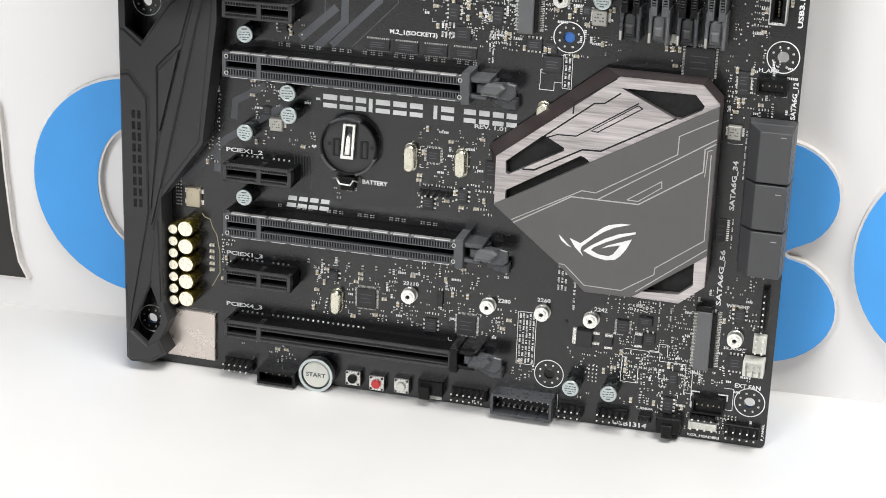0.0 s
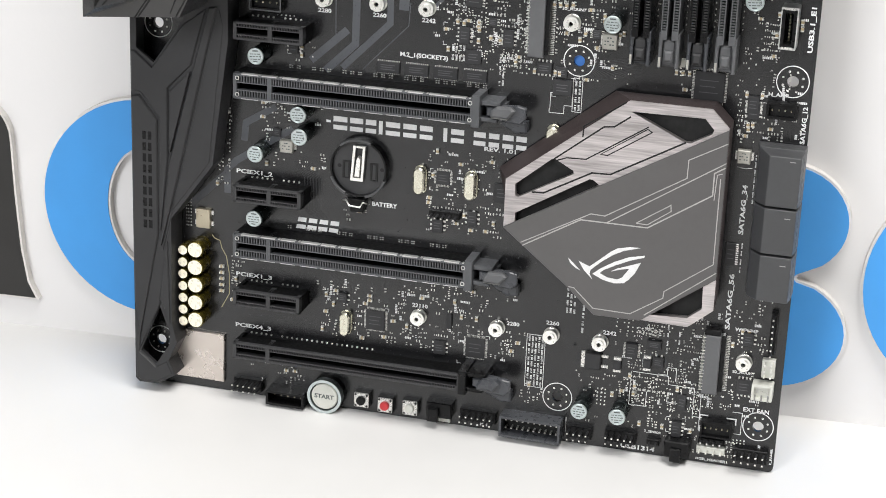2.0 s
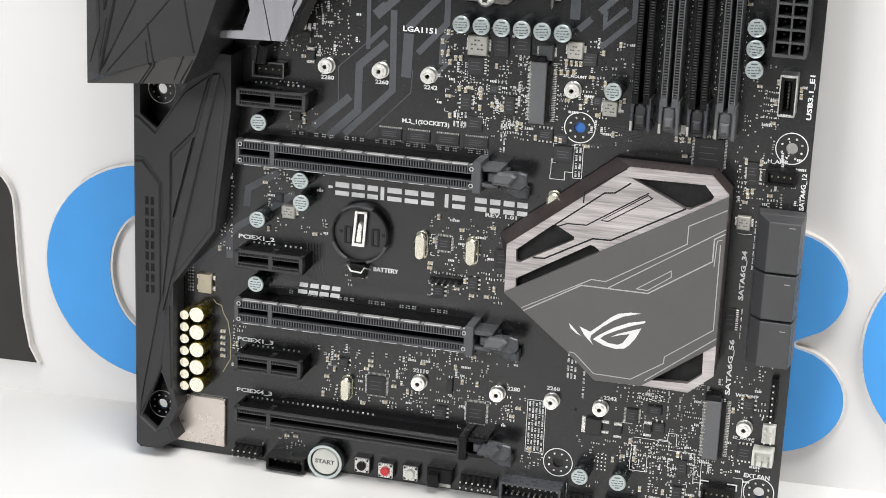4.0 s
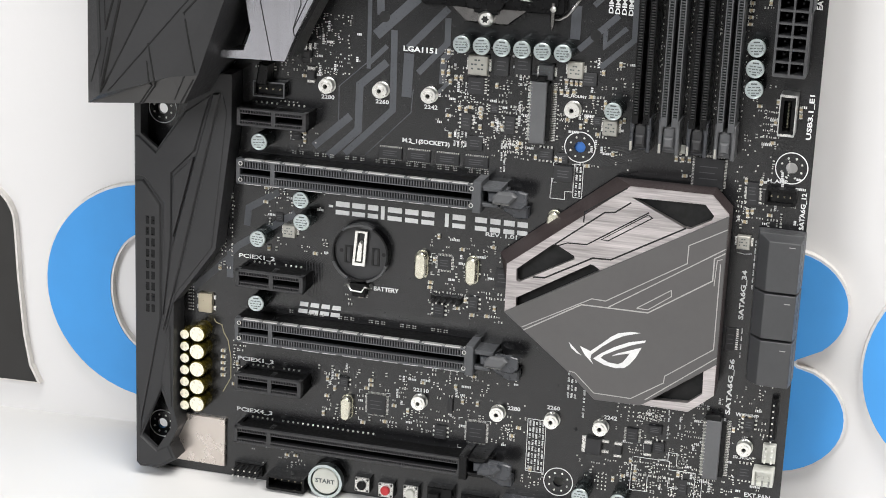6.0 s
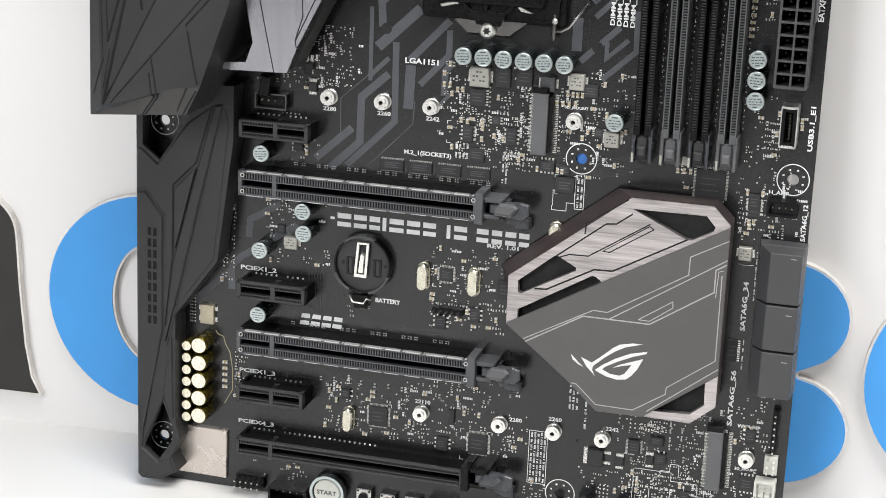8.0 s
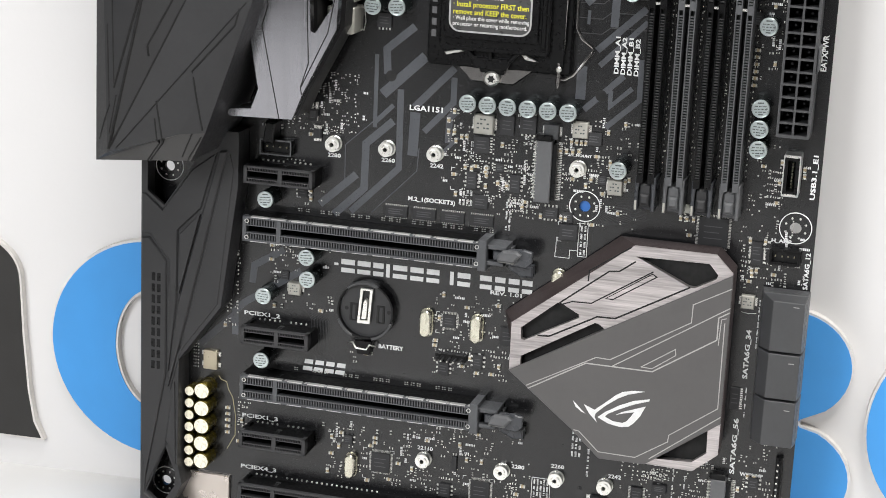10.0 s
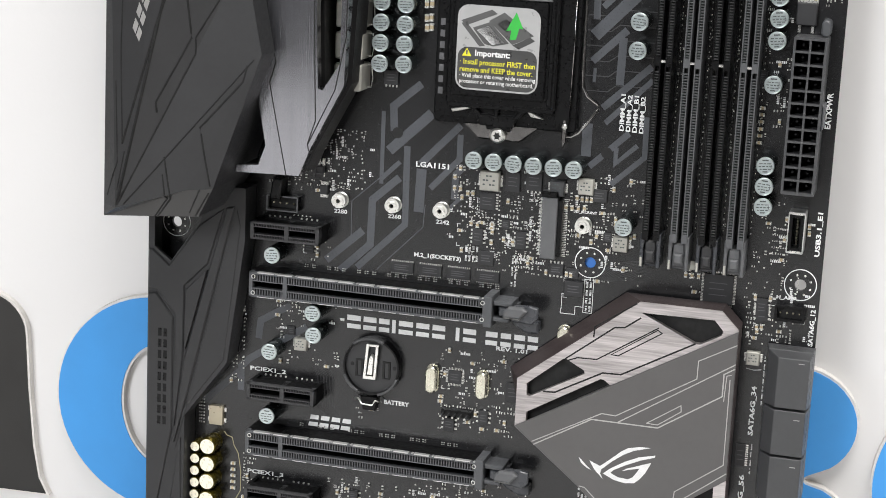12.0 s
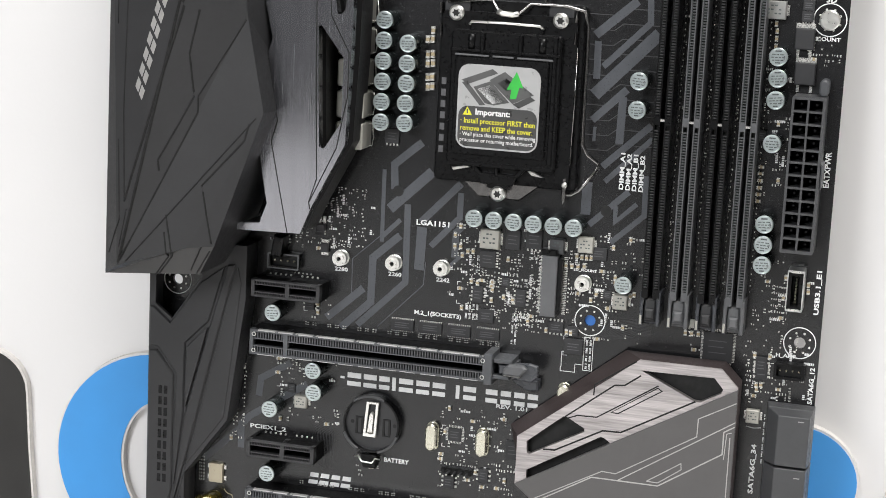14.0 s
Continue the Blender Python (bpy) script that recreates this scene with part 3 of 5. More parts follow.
# ---- chips ----
def chip(u, v, w, l, h=1.1, legs="", pitch=0.8, label="black chip", mark=True, turn=0, leg=0.9, leg_mat=None):
    """A chip w wide and l high at u, v, with legs on the sides named in legs (l, r, t, b)."""
    top = part("chip", finish(slab(bmesh.new(), [(-w / 2, -l / 2), (w / 2, -l / 2), (w / 2, l / 2), (-w / 2, l / 2)], 0.1, h, 0.12)), CHIP, board, label, (u, v, 0))
    if turn:
        top.rotation_euler = (0, radians(-turn), 0)
    bm = bmesh.new()
    for side in legs:
        span = l if side in "lr" else w
        n = max(2, int((span - 0.4) / pitch))
        for i in range(n):
            p = -span / 2 + span * (i + 0.5) / n
            q = pitch * 0.28
            s = 1 if side in "rt" else -1
            if side in "lr":
                a, b = sorted((s * w / 2, s * (w / 2 + leg)))
                box(bm, a, p - q, b, p + q, 0, 0.35, 0.06)
            else:
                a, b = sorted((s * l / 2, s * (l / 2 + leg)))
                box(bm, p - q, a, p + q, b, 0, 0.35, 0.06)
    if legs:
        part("chip_leg", finish(bm), leg_mat or TIN, top, "tinned legs")["kind"] = "stuff"
    else:
        bm.free()
    if mark and w > 2.5:
        bm = bmesh.new()
        for k in range(3):
            box(bm, -w * 0.32, l * (0.2 - 0.2 * k) - 0.12, w * (0.3 - 0.1 * (k % 2)), l * (0.2 - 0.2 * k) + 0.18, h, h + 0.015)
        part("chip_marking", finish(bm), CHIP_TEXT, top, "faint grey marking")
    return top


CHIPS = [
         (93.1, 37.8, 7.2, 7.6, 1.3, "lrtb", 0.45), (131.9, 32.4, 7.2, 7.6, 1.3, "lrtb", 0.45), (117, 96.1, 5, 5, 0.8, "lrtb", 0.5), (128.5, 82.1, 3.6, 5.2, 1.3, "lr", 1.27), (115.7, 78.0, 4.0, 5.0, 1.3, "lr", 1.27), (80.1, 45.1, 3.4, 3.8, 1.3, "lr", 1.2),
         (118.3, 30.5, 4.4, 5.0, 1.3, "lr", 1.2), (159, 134.2, 6.6, 5.2, 2.0, "", 1), (225.3, 133.0, 4.0, 5.4, 1.3, "lr", 1.2), (59.5, 138.8, 3.6, 4.6, 1.3, "lr", 1.2), (139, 93, 5.5, 7.0, 0.8, "", 1), (158.0, 139.5, 4.2, 3.6, 0.8, "", 1),
         (222, 81, 3.4, 8, 0.8, "r", 0.7), (218.5, 214.5, 3.6, 4, 0.9, "", 1), (88.3, 203.5, 5.2, 5.2, 0.9, "b", 1.0), (81.5, 35.5, 4.2, 4.6, 0.8, "", 1), (169, 39, 0.9, 0.9, 0.5, "", 1), (53.3, 106, 3.0, 3.4, 0.6, "", 1),
         (62.5, 167, 3.2, 3.8, 1.2, "", 1), (121.5, 41.5, 2.0, 6.0, 1.2, "tb", 0.8), (140, 40.8, 3, 3.5, 0.8, "", 1), (134.7, 170.3, 5.2, 7.1, 1.0, "", 0.8), (142.3, 171.1, 5.8, 6.7, 1.0, "tb", 1.2), (125.8, 162.4, 5.8, 6.0, 0.9, "r", 0.9),
         (122.9, 149.2, 3.7, 5.8, 1.4, "lr", 1.27), (138.7, 149.5, 3.7, 6.0, 1.4, "lr", 1.27), (152.0, 140.4, 5.4, 4.0, 1.2, "tb", 1.2), (165.8, 168.3, 5.6, 4.5, 0.9, "", 0.8), (169.7, 153.9, 3.0, 3.1, 0.7, "lr", 0.6), (132.8, 154.7, 3.0, 3.1, 0.6, "lr", 0.7),
         (126.3, 141.6, 5.6, 4.9, 0.8, "", 0.8), (189.9, 39.9, 4.3, 5.4, 1.1, "lr", 0.5), (198.0, 43.3, 5.0, 3.3, 1.4, "", 1), (199.9, 36.7, 3.9, 4.0, 1.2, "t", 1.2), (208.3, 11.8, 3.5, 5.8, 1.4, "lr", 1.27), (209.5, 22.4, 3.2, 5.8, 1.0, "", 0.8),
         (231.1, 50.2, 3.7, 4.9, 1.4, "lr", 1.2), (231.1, 31.8, 5.2, 5.8, 0.9, "tb", 1.2), (225.0, 135.2, 3.9, 5.8, 1.4, "lr", 1.2), (209.6, 139.8, 10.2, 10.5, 1.0, "lrtb", 0.5), (230.8, 259.1, 3.9, 3.6, 1.0, "tb", 0.8), (230.7, 255.4, 3.9, 3.6, 1.0, "b", 0.8)]
for c in CHIPS:
    chip(*c)
for u in (95.2, 105.8, 116.5, 127.2):
    chip(u, 134.8, 8.6, 4.0, 0.9, "tb", 0.7, "flat black switch chip", leg=0.5)


def inductor(u, v, w, l, h, mat, label, turn=0):
    top = part("inductor", finish(slab(bmesh.new(), [(-w / 2, -l / 2), (w / 2, -l / 2), (w / 2, l / 2), (-w / 2, l / 2)], 0.1, h, 0.3)), mat, board, label, (u, v, 0))
    bm = bmesh.new()
    for k in range(3):
        for i in range(4):
            if (i + k) % 3:
                box(bm, -w * 0.34 + w * 0.17 * i, l * (0.22 - 0.22 * k), -w * 0.34 + w * 0.17 * i + w * 0.12, l * (0.3 - 0.22 * k), h, h + 0.02)
    part("inductor_marking", finish(bm), INK, top, "printed marking")
    bm = bmesh.new()
    box(bm, -w / 2 - 0.9, -l * 0.3, -w / 2, l * 0.3, 0, 0.5, 0.1)
    box(bm, w / 2, -l * 0.3, w / 2 + 0.9, l * 0.3, 0, 0.5, 0.1)
    part("solder_tab", finish(bm), TIN, top)


for c in ((126.5, 170.0, 7.0, 7.0, 2.6, CHOKE_CAP), (150.9, 169.7, 5.2, 5.4, 2.4, SATA_GREY), (161.1, 171.2, 5.4, 5.6, 2.4, CHOKE_CAP), (174.6, 152.2, 5.2, 5.4, 2.6, CHOKE_CAP),
          (57.6, 101.5, 4.8, 4.8, 2.4, CHOKE_CAP), (223.6, 116.8, 4.6, 4.8, 2.4, CHOKE_CAP), (219.9, 257, 7.5, 6, 3.5, CHOKE)):
    inductor(*c, "square grey moulded inductor")


# ---- crystals ----
def crystal(u, v, w, l, h=3.6):
    r = w / 2
    out = [(r * math.cos(radians(a)), l / 2 - r + r * math.sin(radians(a))) for a in range(0, 181, 20)]
    out += [(-x, -y) for x, y in out]
    bm = slab(bmesh.new(), [(x * 1.12, y * 1.06) for x, y in out], 0, 0.6, 0.1)
    slab(bm, out, 0.6, h, 0.5)
    part("crystal", finish(bm), CRYSTAL, board, "oval silver crystal oscillator can", (u, v, 0))


for c in ((108.6, 94.6, 4.2, 10.2), (127.6, 94.7, 4.2, 10.2), (81.6, 35.2, 4.0, 9.4), (156.5, 115.2, 4.2, 10.2)):
    crystal(*c)
bm = slab(bmesh.new(), round_rect(21.6, 65.6, 27.2, 73.2, 0.5), 0, 1.7, 0.15)
part("crystal", finish(bm), TAN_CAN, board, "square tan metal clock crystal")
bm = bmesh.new()
for v in (66.5, 70.8):
    for u in (20.7, 27.3):
        box(bm, u, v, u + 1.0, v + 1.6, 0, 0.6, 0.1)
part("solder_tab", finish(bm), TIN, board)


# ---- threaded standoffs ----
def standoff(u, v, label="steel threaded standoff"):
    top = part("standoff", finish(slab(plate(bmesh.new(), ring(0, 0, 2.7, 24), [ring(0, 0, 0.85, 16)], 0.6, 3.2), ring(0, 0, 3.0, 24), 0, 0.6, 0.15)), STEEL, board, label, (u, v, 0))
    part("collar", finish(plate(bmesh.new(), ring(0, 0, 1.8, 20), [ring(0, 0, 0.8, 12)], 3.2, 3.7)), STEEL, top)
    part("thread_hole", finish(slab(bmesh.new(), ring(0, 0, 1.0, 16), 0.7, 1.2)), CAVITY, top)


for u, v in ((70.9, 157.4), (91.1, 157.6), (109.1, 157.5), (160.9, 157.3), (109.8, 41.5), (139.8, 41.4), (160.2, 41.5), (178.3, 41.4), (230.3, 41.3)):
    standoff(u, v)
bm = slab(bmesh.new(), ring(0, 0, 3.4, 28), 0, 2.0, 0.4)
slab(bm, ring(0, 0, 1.6, 6), 2.0, 2.1)
part("screw", finish(bm), STEEL, board, "steel mounting screw", (238, 254.7, 0))


# ---- card sockets ----
def card_socket(u, v0, v1, label):
    top = hang("card_socket", None, board, label)
    part("socket_body", finish(slab(bmesh.new(), [(u, v0), (u + 5.6, v0), (u + 5.6, v1), (u, v1)], 0, 4.2, 0.3)), GREY_PLASTIC, top)
    part("socket_mouth", finish(box(bmesh.new(), u + 5.6, v0 + 1, u + 7.2, v1 - 1, 0, 3.0)), PLASTIC, top)
    part("socket_end", finish(box(bmesh.new(), u - 0.3, v1, u + 5.2, v1 + 2.2, 0, 4.0, 0.3)), PLASTIC, top)
    bm = bmesh.new()
    for i in range(34):
        p = v0 + 0.8 + (v1 - v0 - 1.6) * i / 33
        box(bm, u - 1.0, p - 0.12, u + 0.4, p + 0.14, 0, 0.4 + (3.85 if i % 2 else 0.5))
        box(bm, u + 7.2, p - 0.12, u + 8.6, p + 0.14, 0, 0.5)
    part("contact", finish(bm), TIN, top)["kind"] = "stuff"


card_socket(146.3, 144.6, 166.5, "grey card edge socket with fine contacts")
card_socket(216.3, 28.6, 51.0, "grey card edge socket with fine contacts")


def frustum(bm, lo, h0, hi, h1, index=0):
    """Solid between the outline lo at h0 and hi at h1."""
    a, b = [bm.verts.new(at(u, v, h0)) for u, v in lo], [bm.verts.new(at(u, v, h1)) for u, v in hi]
    n = len(lo)
    for f in [bm.faces.new(a[::-1]), bm.faces.new(b)] + [bm.faces.new((a[i], a[(i + 1) % n], b[(i + 1) % n], b[i])) for i in range(n)]:
        f.material_index = index
    return bm


# ---- chipset heatsink ----
sink = hang("chipset_heatsink", None, board, "angular brushed aluminium chipset heatsink with dark overlay")
SINK = [(185, 135.5), (213.1, 135.5), (219.1, 129.5), (219.2, 64.1), (210.7, 56.9), (194, 57.2), (177.6, 57), (166.9, 66.7), (143.3, 85.4), (143.3, 102.8)]
CUTS = [[(185.7, 131.7), (210.9, 132), (214.1, 128.4), (213.5, 126.8), (206.5, 122.9), (204.5, 123)],
        [(146.8, 101.4), (159.4, 112), (160.6, 112), (167.1, 108.6), (167.2, 107.4), (148.1, 96.8), (147.0, 97.2)],
        [(147.3, 90.9), (173.0, 106.3), (174.4, 106.0), (176.6, 104.4), (147.2, 86.9)],
        [(196.6, 59.6), (210.4, 60.2), (215.2, 64.2), (215.0, 72.5), (213.5, 72.8)]]
SKIRT = [(178, 135.4), (213.1, 135.4), (219.1, 129.4), (219.1, 64.2), (210.7, 57), (194, 57.3), (177.6, 57.1), (167, 66.8), (142, 86.2), (138, 103.2)]
bm = frustum(bmesh.new(), SKIRT, 2.2, shrink(SINK, -0.15), 13.2)
bm.normal_update()
bmesh.ops.delete(bm, geom=[f for f in bm.faces if abs(f.normal.y) > 0.9 and len(f.verts) > 4], context="FACES_ONLY")
part("sink_skirt", finish(bm), SINK_SIDE, sink, "dark anodised sloping side")
# Black filler under the plate stands for the shaded inside.
part("sink_core", finish(slab(bmesh.new(), shrink(SINK, 1.2), 0.5, 10.4)), CAVITY, sink, "black filler for the shade inside the slots")
part("sink_plate", finish(plate(bmesh.new(), SINK, CUTS, 11.4, 14)), BRUSHED, sink, "brushed aluminium plate with slots")
part("sink_rim", finish(plate(bmesh.new(), shrink(SINK, -0.2), [shrink(SINK, 0.4)], 11.0, 13.3)), SINK_SIDE, sink, "dark anodised rim")
OVER = [(143.3, 85.4), (219.3, 129.0), (219.3, 75.8), (194, 57.2), (177.6, 57), (166.9, 66.7)]
part("sink_overlay", finish(slab(bmesh.new(), OVER, 14.0, 15.0, 0.25)), OVERLAY, sink, "satin dark grey overlay")
for pts, w in (([(150.7, 79.6), (170.9, 91.6), (194.3, 91.6), (215.6, 105.8), (215.6, 113.7), (219.2, 116)], 0.55), ([(150, 80.6), (174.4, 94.2), (179.3, 94.0), (206.5, 110.9), (206.6, 117.3), (219.3, 124.4)], 0.42),
               ([(180.3, 91.8), (219.3, 117.6)], 0.45), ([(190.3, 92.8), (201.8, 100.7), (202, 98.5), (194.2, 92.7), (190.3, 92.8)], 0.4),
               ([(168, 66.5), (170, 66.3), (177.3, 59.6), (190.5, 59.4), (201.6, 66.8), (201.8, 69.3), (217.9, 81.3), (217.8, 112)], 0.42), ([(195.5, 59.6), (219.2, 78.4)], 0.45),
               ([(216.2, 104), (216.6, 113.2), (218.3, 113.8)], 0.35)):
    part("inlay_line", finish(ribbon(bmesh.new(), pts, w * 0.8, 14.98, 15.03)), LINE, sink, "pale inlaid line")
for pts, w in (([(185.7, 129.9), (180.3, 125.8), (176.8, 125.4), (160, 112)], 0.55), ([(205, 123), (180, 108.8), (173.6, 108.6), (157, 99.4), (152.8, 99.2)], 0.6),
               ([(192, 127), (171.2, 113.2), (164.4, 113.0), (161, 111.6)], 0.45), ([(191.8, 126.2), (193.3, 125.2), (178.5, 115.4), (176.2, 115.6), (191.8, 126.2)], 0.4),
               ([(184, 134.8), (169.8, 124.8), (169.6, 121)], 0.5)):
    part("groove_line", finish(ribbon(bmesh.new(), pts, w, 13.98, 14.02)), GROOVE, sink, "black strip for the shade in an engraved line")
for poly in ([(167.3, 77.3), (168.2, 75.3), (170.3, 73.7), (172.0, 73.1), (170.3, 74.5), (168.6, 76.2)],
             [(171.2, 76.5), (173.2, 73.4), (176.4, 70.3), (175.3, 72.3), (175.6, 73.8), (179.4, 77.4), (183.2, 80.3), (186.7, 82.2), (192.5, 84.0), (188.9, 83.9), (184.6, 82.9), (182.3, 81.4), (178.6, 78.0), (175.1, 75.0)],
             [(176.3, 72.4), (178.8, 74.6), (183.8, 77.8), (188.6, 80.1), (194.3, 81.5), (194.1, 80.7), (189.3, 79.0), (183.9, 76.4), (180.0, 74.2), (178.9, 73.0), (181.8, 71.7), (185.2, 71.5), (186.8, 72.4), (188.0, 74.2), (189.1, 76.0), (185.6, 75.1), (182.6, 74.1), (184.9, 75.5), (188.8, 77.0), (193.1, 78.7), (191.2, 74.6), (189.2, 71.9), (187.5, 70.4), (184.3, 69.9), (180.2, 70.6)]):
    part("emblem", finish(slab(bmesh.new(), poly, 15.0, 15.06)), SILK, sink, "white eye-shaped emblem")

# ---- audio-side shroud ----
shroud = hang("side_shroud", None, board, "matt black faceted side shroud")
OUT = [(0, 4.5), (1.6, 3), (9.2, 3.2), (16.4, 7.8), (13.6, 13.5), (17.2, 21), (15.2, 29), (15.4, 71), (32, 93.6), (38, 140), (38, 160), (0, 160)]
plate_holes = [[(10.3, 35.5), (2.4, 16.2), (8.5, 11.3), (14.0, 19.9), (14.4, 25)], [(2.6, 158), (2.4, 135), (9.1, 130), (20.9, 147), (20, 158)]]
part("shroud_base", finish(plate(bmesh.new(), OUT, plate_holes, 8.8, 10.6)), SHROUD, shroud)
part("shroud_wall", finish(plate(bmesh.new(), OUT, [shrink(OUT, 0.9)], 0.3, 8.8)), SHROUD, shroud)
for poly, h, c in (([(0.3, 37), (0.3, 117), (3.5, 117.6), (10.4, 108.6), (10.4, 64.5), (2.2, 22)], 11.5, 0.5), ([(0.3, 119), (0.3, 134), (2, 134), (8.6, 128.6), (20.4, 145), (30, 152), (24, 130.5), (14.9, 121.2), (14.6, 95), (11.3, 66), (11.3, 109.3), (4, 118.6)], 11.3, 0.5),
                   ([(15.6, 97), (15.7, 120.2), (23.8, 128.3)], 11.9, 0.35), ([(15.0, 93), (24.8, 130), (31, 152.5), (34, 153), (17.6, 84), (11.5, 60)], 11.6, 0.5), ([(12, 58), (18.2, 84), (34.8, 152), (36.4, 146), (30.8, 94.4), (15.2, 73)], 10.95, 0.3),
                   ([(2.2, 17.5), (10, 36.5), (14, 62), (14.4, 45), (14.6, 29), (11.2, 37.4), (10.2, 37.6)], 11.2, 0.4), ([(0.3, 36), (2.6, 22), (2.0, 15.6), (8.4, 10.4), (13, 13.3), (15.4, 8), (9, 4), (2, 3.8), (0.4, 5)], 11.0, 0.5)):
    part("shroud_facet", finish(slab(bmesh.new(), poly, 10.5, h, c)), SHROUD, shroud, "raised matt black facet")
bm = bmesh.new()
for k in range(9):
    v = 66.5 + 4.3 * k
    box(bm, 4.6, v, 6.1, v + 3.2, 11.4, 11.53, 0.05)
    box(bm, 6.8, v, 8.3, v + 3.2, 11.4, 11.53, 0.05)
part("embossed_mark", finish(bm), PLASTIC, shroud, "glossy black embossed mark")["kind"] = "stuff"

# ---- rear port cover ----
cover = hang("port_cover", None, board, "tall matt black faceted rear port cover")
NODES = {"a": (-4.9, 151.0, 38), "b": (29.5, 153.2, 34), "c": (36.0, 164.3, 37), "d": (52.6, 212.4, 36), "e": (46.0, 245.6, 36.5), "f": (42, 304.6, 37), "g": (30.0, 304.6, 47), "h": (-4.9, 304.6, 36),
         "i": (2.0, 155.4, 43.5), "j": (-4.4, 156, 39), "k": (27.2, 163.4, 39.2), "m": (25.5, 250, 47)}
COVER_FACES = "abk aki bck aij jih img ikd kcd ide iem emg egf igh".split()
bm = bmesh.new()
vs = {k: bm.verts.new(at(*p)) for k, p in NODES.items()}
for f in COVER_FACES:
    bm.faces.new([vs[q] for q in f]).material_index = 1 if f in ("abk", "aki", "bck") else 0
FLARE = {"d": 1.5, "e": 5.0, "f": 7.0}
base = {k: bm.verts.new(at(NODES[k][0] + FLARE.get(k, 0), NODES[k][1], 1.0)) for k in "abcdefgh"}
rim = "abcdefgh"
for p, q in zip(rim, rim[1:] + rim[0]):
    if p == "h":
        bm.faces.new((base["h"], base["a"], vs["a"], vs["j"], vs["h"]))
    else:
        bm.faces.new((base[p], base[q], vs[q], vs[p]))
part("cover_shell", finish(bm), [SHROUD, SHROUD_LIT], cover)


def cover_height(u, v):
    """The height of the cover's face over the board at u, v."""
    best = 0.0
    for f in COVER_FACES:
        (x1, y1, z1), (x2, y2, z2), (x3, y3, z3) = (NODES[k] for k in f)
        d = (y2 - y3) * (x1 - x3) + (x3 - x2) * (y1 - y3)
        if abs(d) > 1e-6:
            a = ((y2 - y3) * (u - x3) + (x3 - x2) * (v - y3)) / d
            b = ((y3 - y1) * (u - x3) + (x1 - x3) * (v - y3)) / d
            if min(a, b, 1 - a - b) > -0.03:
                best = max(best, a * z1 + b * z2 + (1 - a - b) * z3)
    return best


def groove(pts, r=0.34):
    """A black line, for a groove's shade, that follows the cover's facets."""
    r *= 1.45
    line = []
    for (u0, v0), (u1, v1) in zip(pts, pts[1:]):
        for k in range(8):
            line.append((u0 + (u1 - u0) * k / 8, v0 + (v1 - v0) * k / 8))
    line.append(pts[-1])
    part("groove_line", finish(wire(bmesh.new(), [(u, v, cover_height(u, v) - r * 0.45) for u, v in line], r, 6)), GROOVE, cover, "black line for the shade in a groove")


for pts, r in (([(4.6, 178.4), (3.1, 210.5), (3.6, 248.0), (4.4, 290)], 0.26), ([(4.6, 178.8), (26.6, 248.0), (25, 262), (26, 302)], 0.42), ([(2.4, 156.6), (25.5, 250.0), (29.8, 303)], 0.4),
               ([(31.4, 247.1), (27.7, 232.0), (28.6, 216.9), (16.5, 194.1), (16.7, 190.3)], 0.3), ([(45.6, 244.2), (29.8, 217.0), (29.6, 211.2), (3.2, 158)], 0.26),
               ([(47.7, 208.5), (46.3, 202.7), (31.7, 185.9), (35.0, 165.2)], 0.28), ([(50, 210.6), (5.0, 157.0)], 0.22), ([(19.2, 174.8), (21.3, 160.4), (14.7, 152.2)], 0.26),
               ([(18.6, 168.5), (19.5, 159.6), (13.6, 152.1)], 0.24), ([(1.2, 200.1), (2.6, 171.8), (-2.5, 159.2)], 0.26), ([(34.3, 162.7), (28.4, 153.4)], 0.24), ([(31.6, 163.9), (26.6, 154.6)], 0.2),
               ([(5.6, 176), (2.6, 162)], 0.24), ([(-0.4, 240), (-1.6, 300)], 0.22)):
    groove(pts, r)
# the angular print up the cover: two plain slanted bars a character
for k in range(7):
    u, v = 7.9 + 1.45 * k, 219.2 + 5.35 * k
    bm = bmesh.new()
    for t in (0.0, 0.55):
        shape = [(t * 3.0, -t * 4.6), (t * 3.0 + 1.35, -t * 4.6 - 2.07), (t * 3.0 + 2.6, -t * 4.6 + 1.4), (t * 3.0 + 1.25, -t * 4.6 + 3.5)]
        bm.faces.new([bm.verts.new(at(u + x, v + y, cover_height(u + x, v + y) + 0.08)) for x, y in shape])
    part("cover_mark", finish(bm), LINE, cover, "silver slanted printed block")

# ---- power stage heatsink ----
vrm = hang("power_heatsink", None, board, "brushed gunmetal heatsink beside the rear port cover")
VRM = [(38.4, 168.3), (62.2, 169.0), (66.4, 179.0), (78.5, 202.3), (79.8, 233.8), (80.4, 304), (46, 304), (47.9, 250.5), (51.0, 237.8), (48.9, 230.4), (52.8, 213.5), (50.4, 205.3), (47.1, 196.2), (49.8, 178.9), (47.0, 171.6), (38.6, 170.8)]
VRM_SLOTS = [[(67.6, 242.8), (68.8, 243.1), (77.0, 232.7), (77.0, 210.1), (70.8, 200.3), (69.1, 200.9)], [(72.6, 258), (74.4, 247.3), (76.0, 247.5), (77.4, 249.5), (77.6, 290), (73, 290)]]


def vrm_fall(v):
    """How far the plate's face is bent down at v, in millimetres, so its lower end reflects the table."""
    return 0.00075 * max(0.0, 232 - v) ** 2 if v > 180 else 0.00075 * 52 ** 2 + 0.078 * (180 - v)


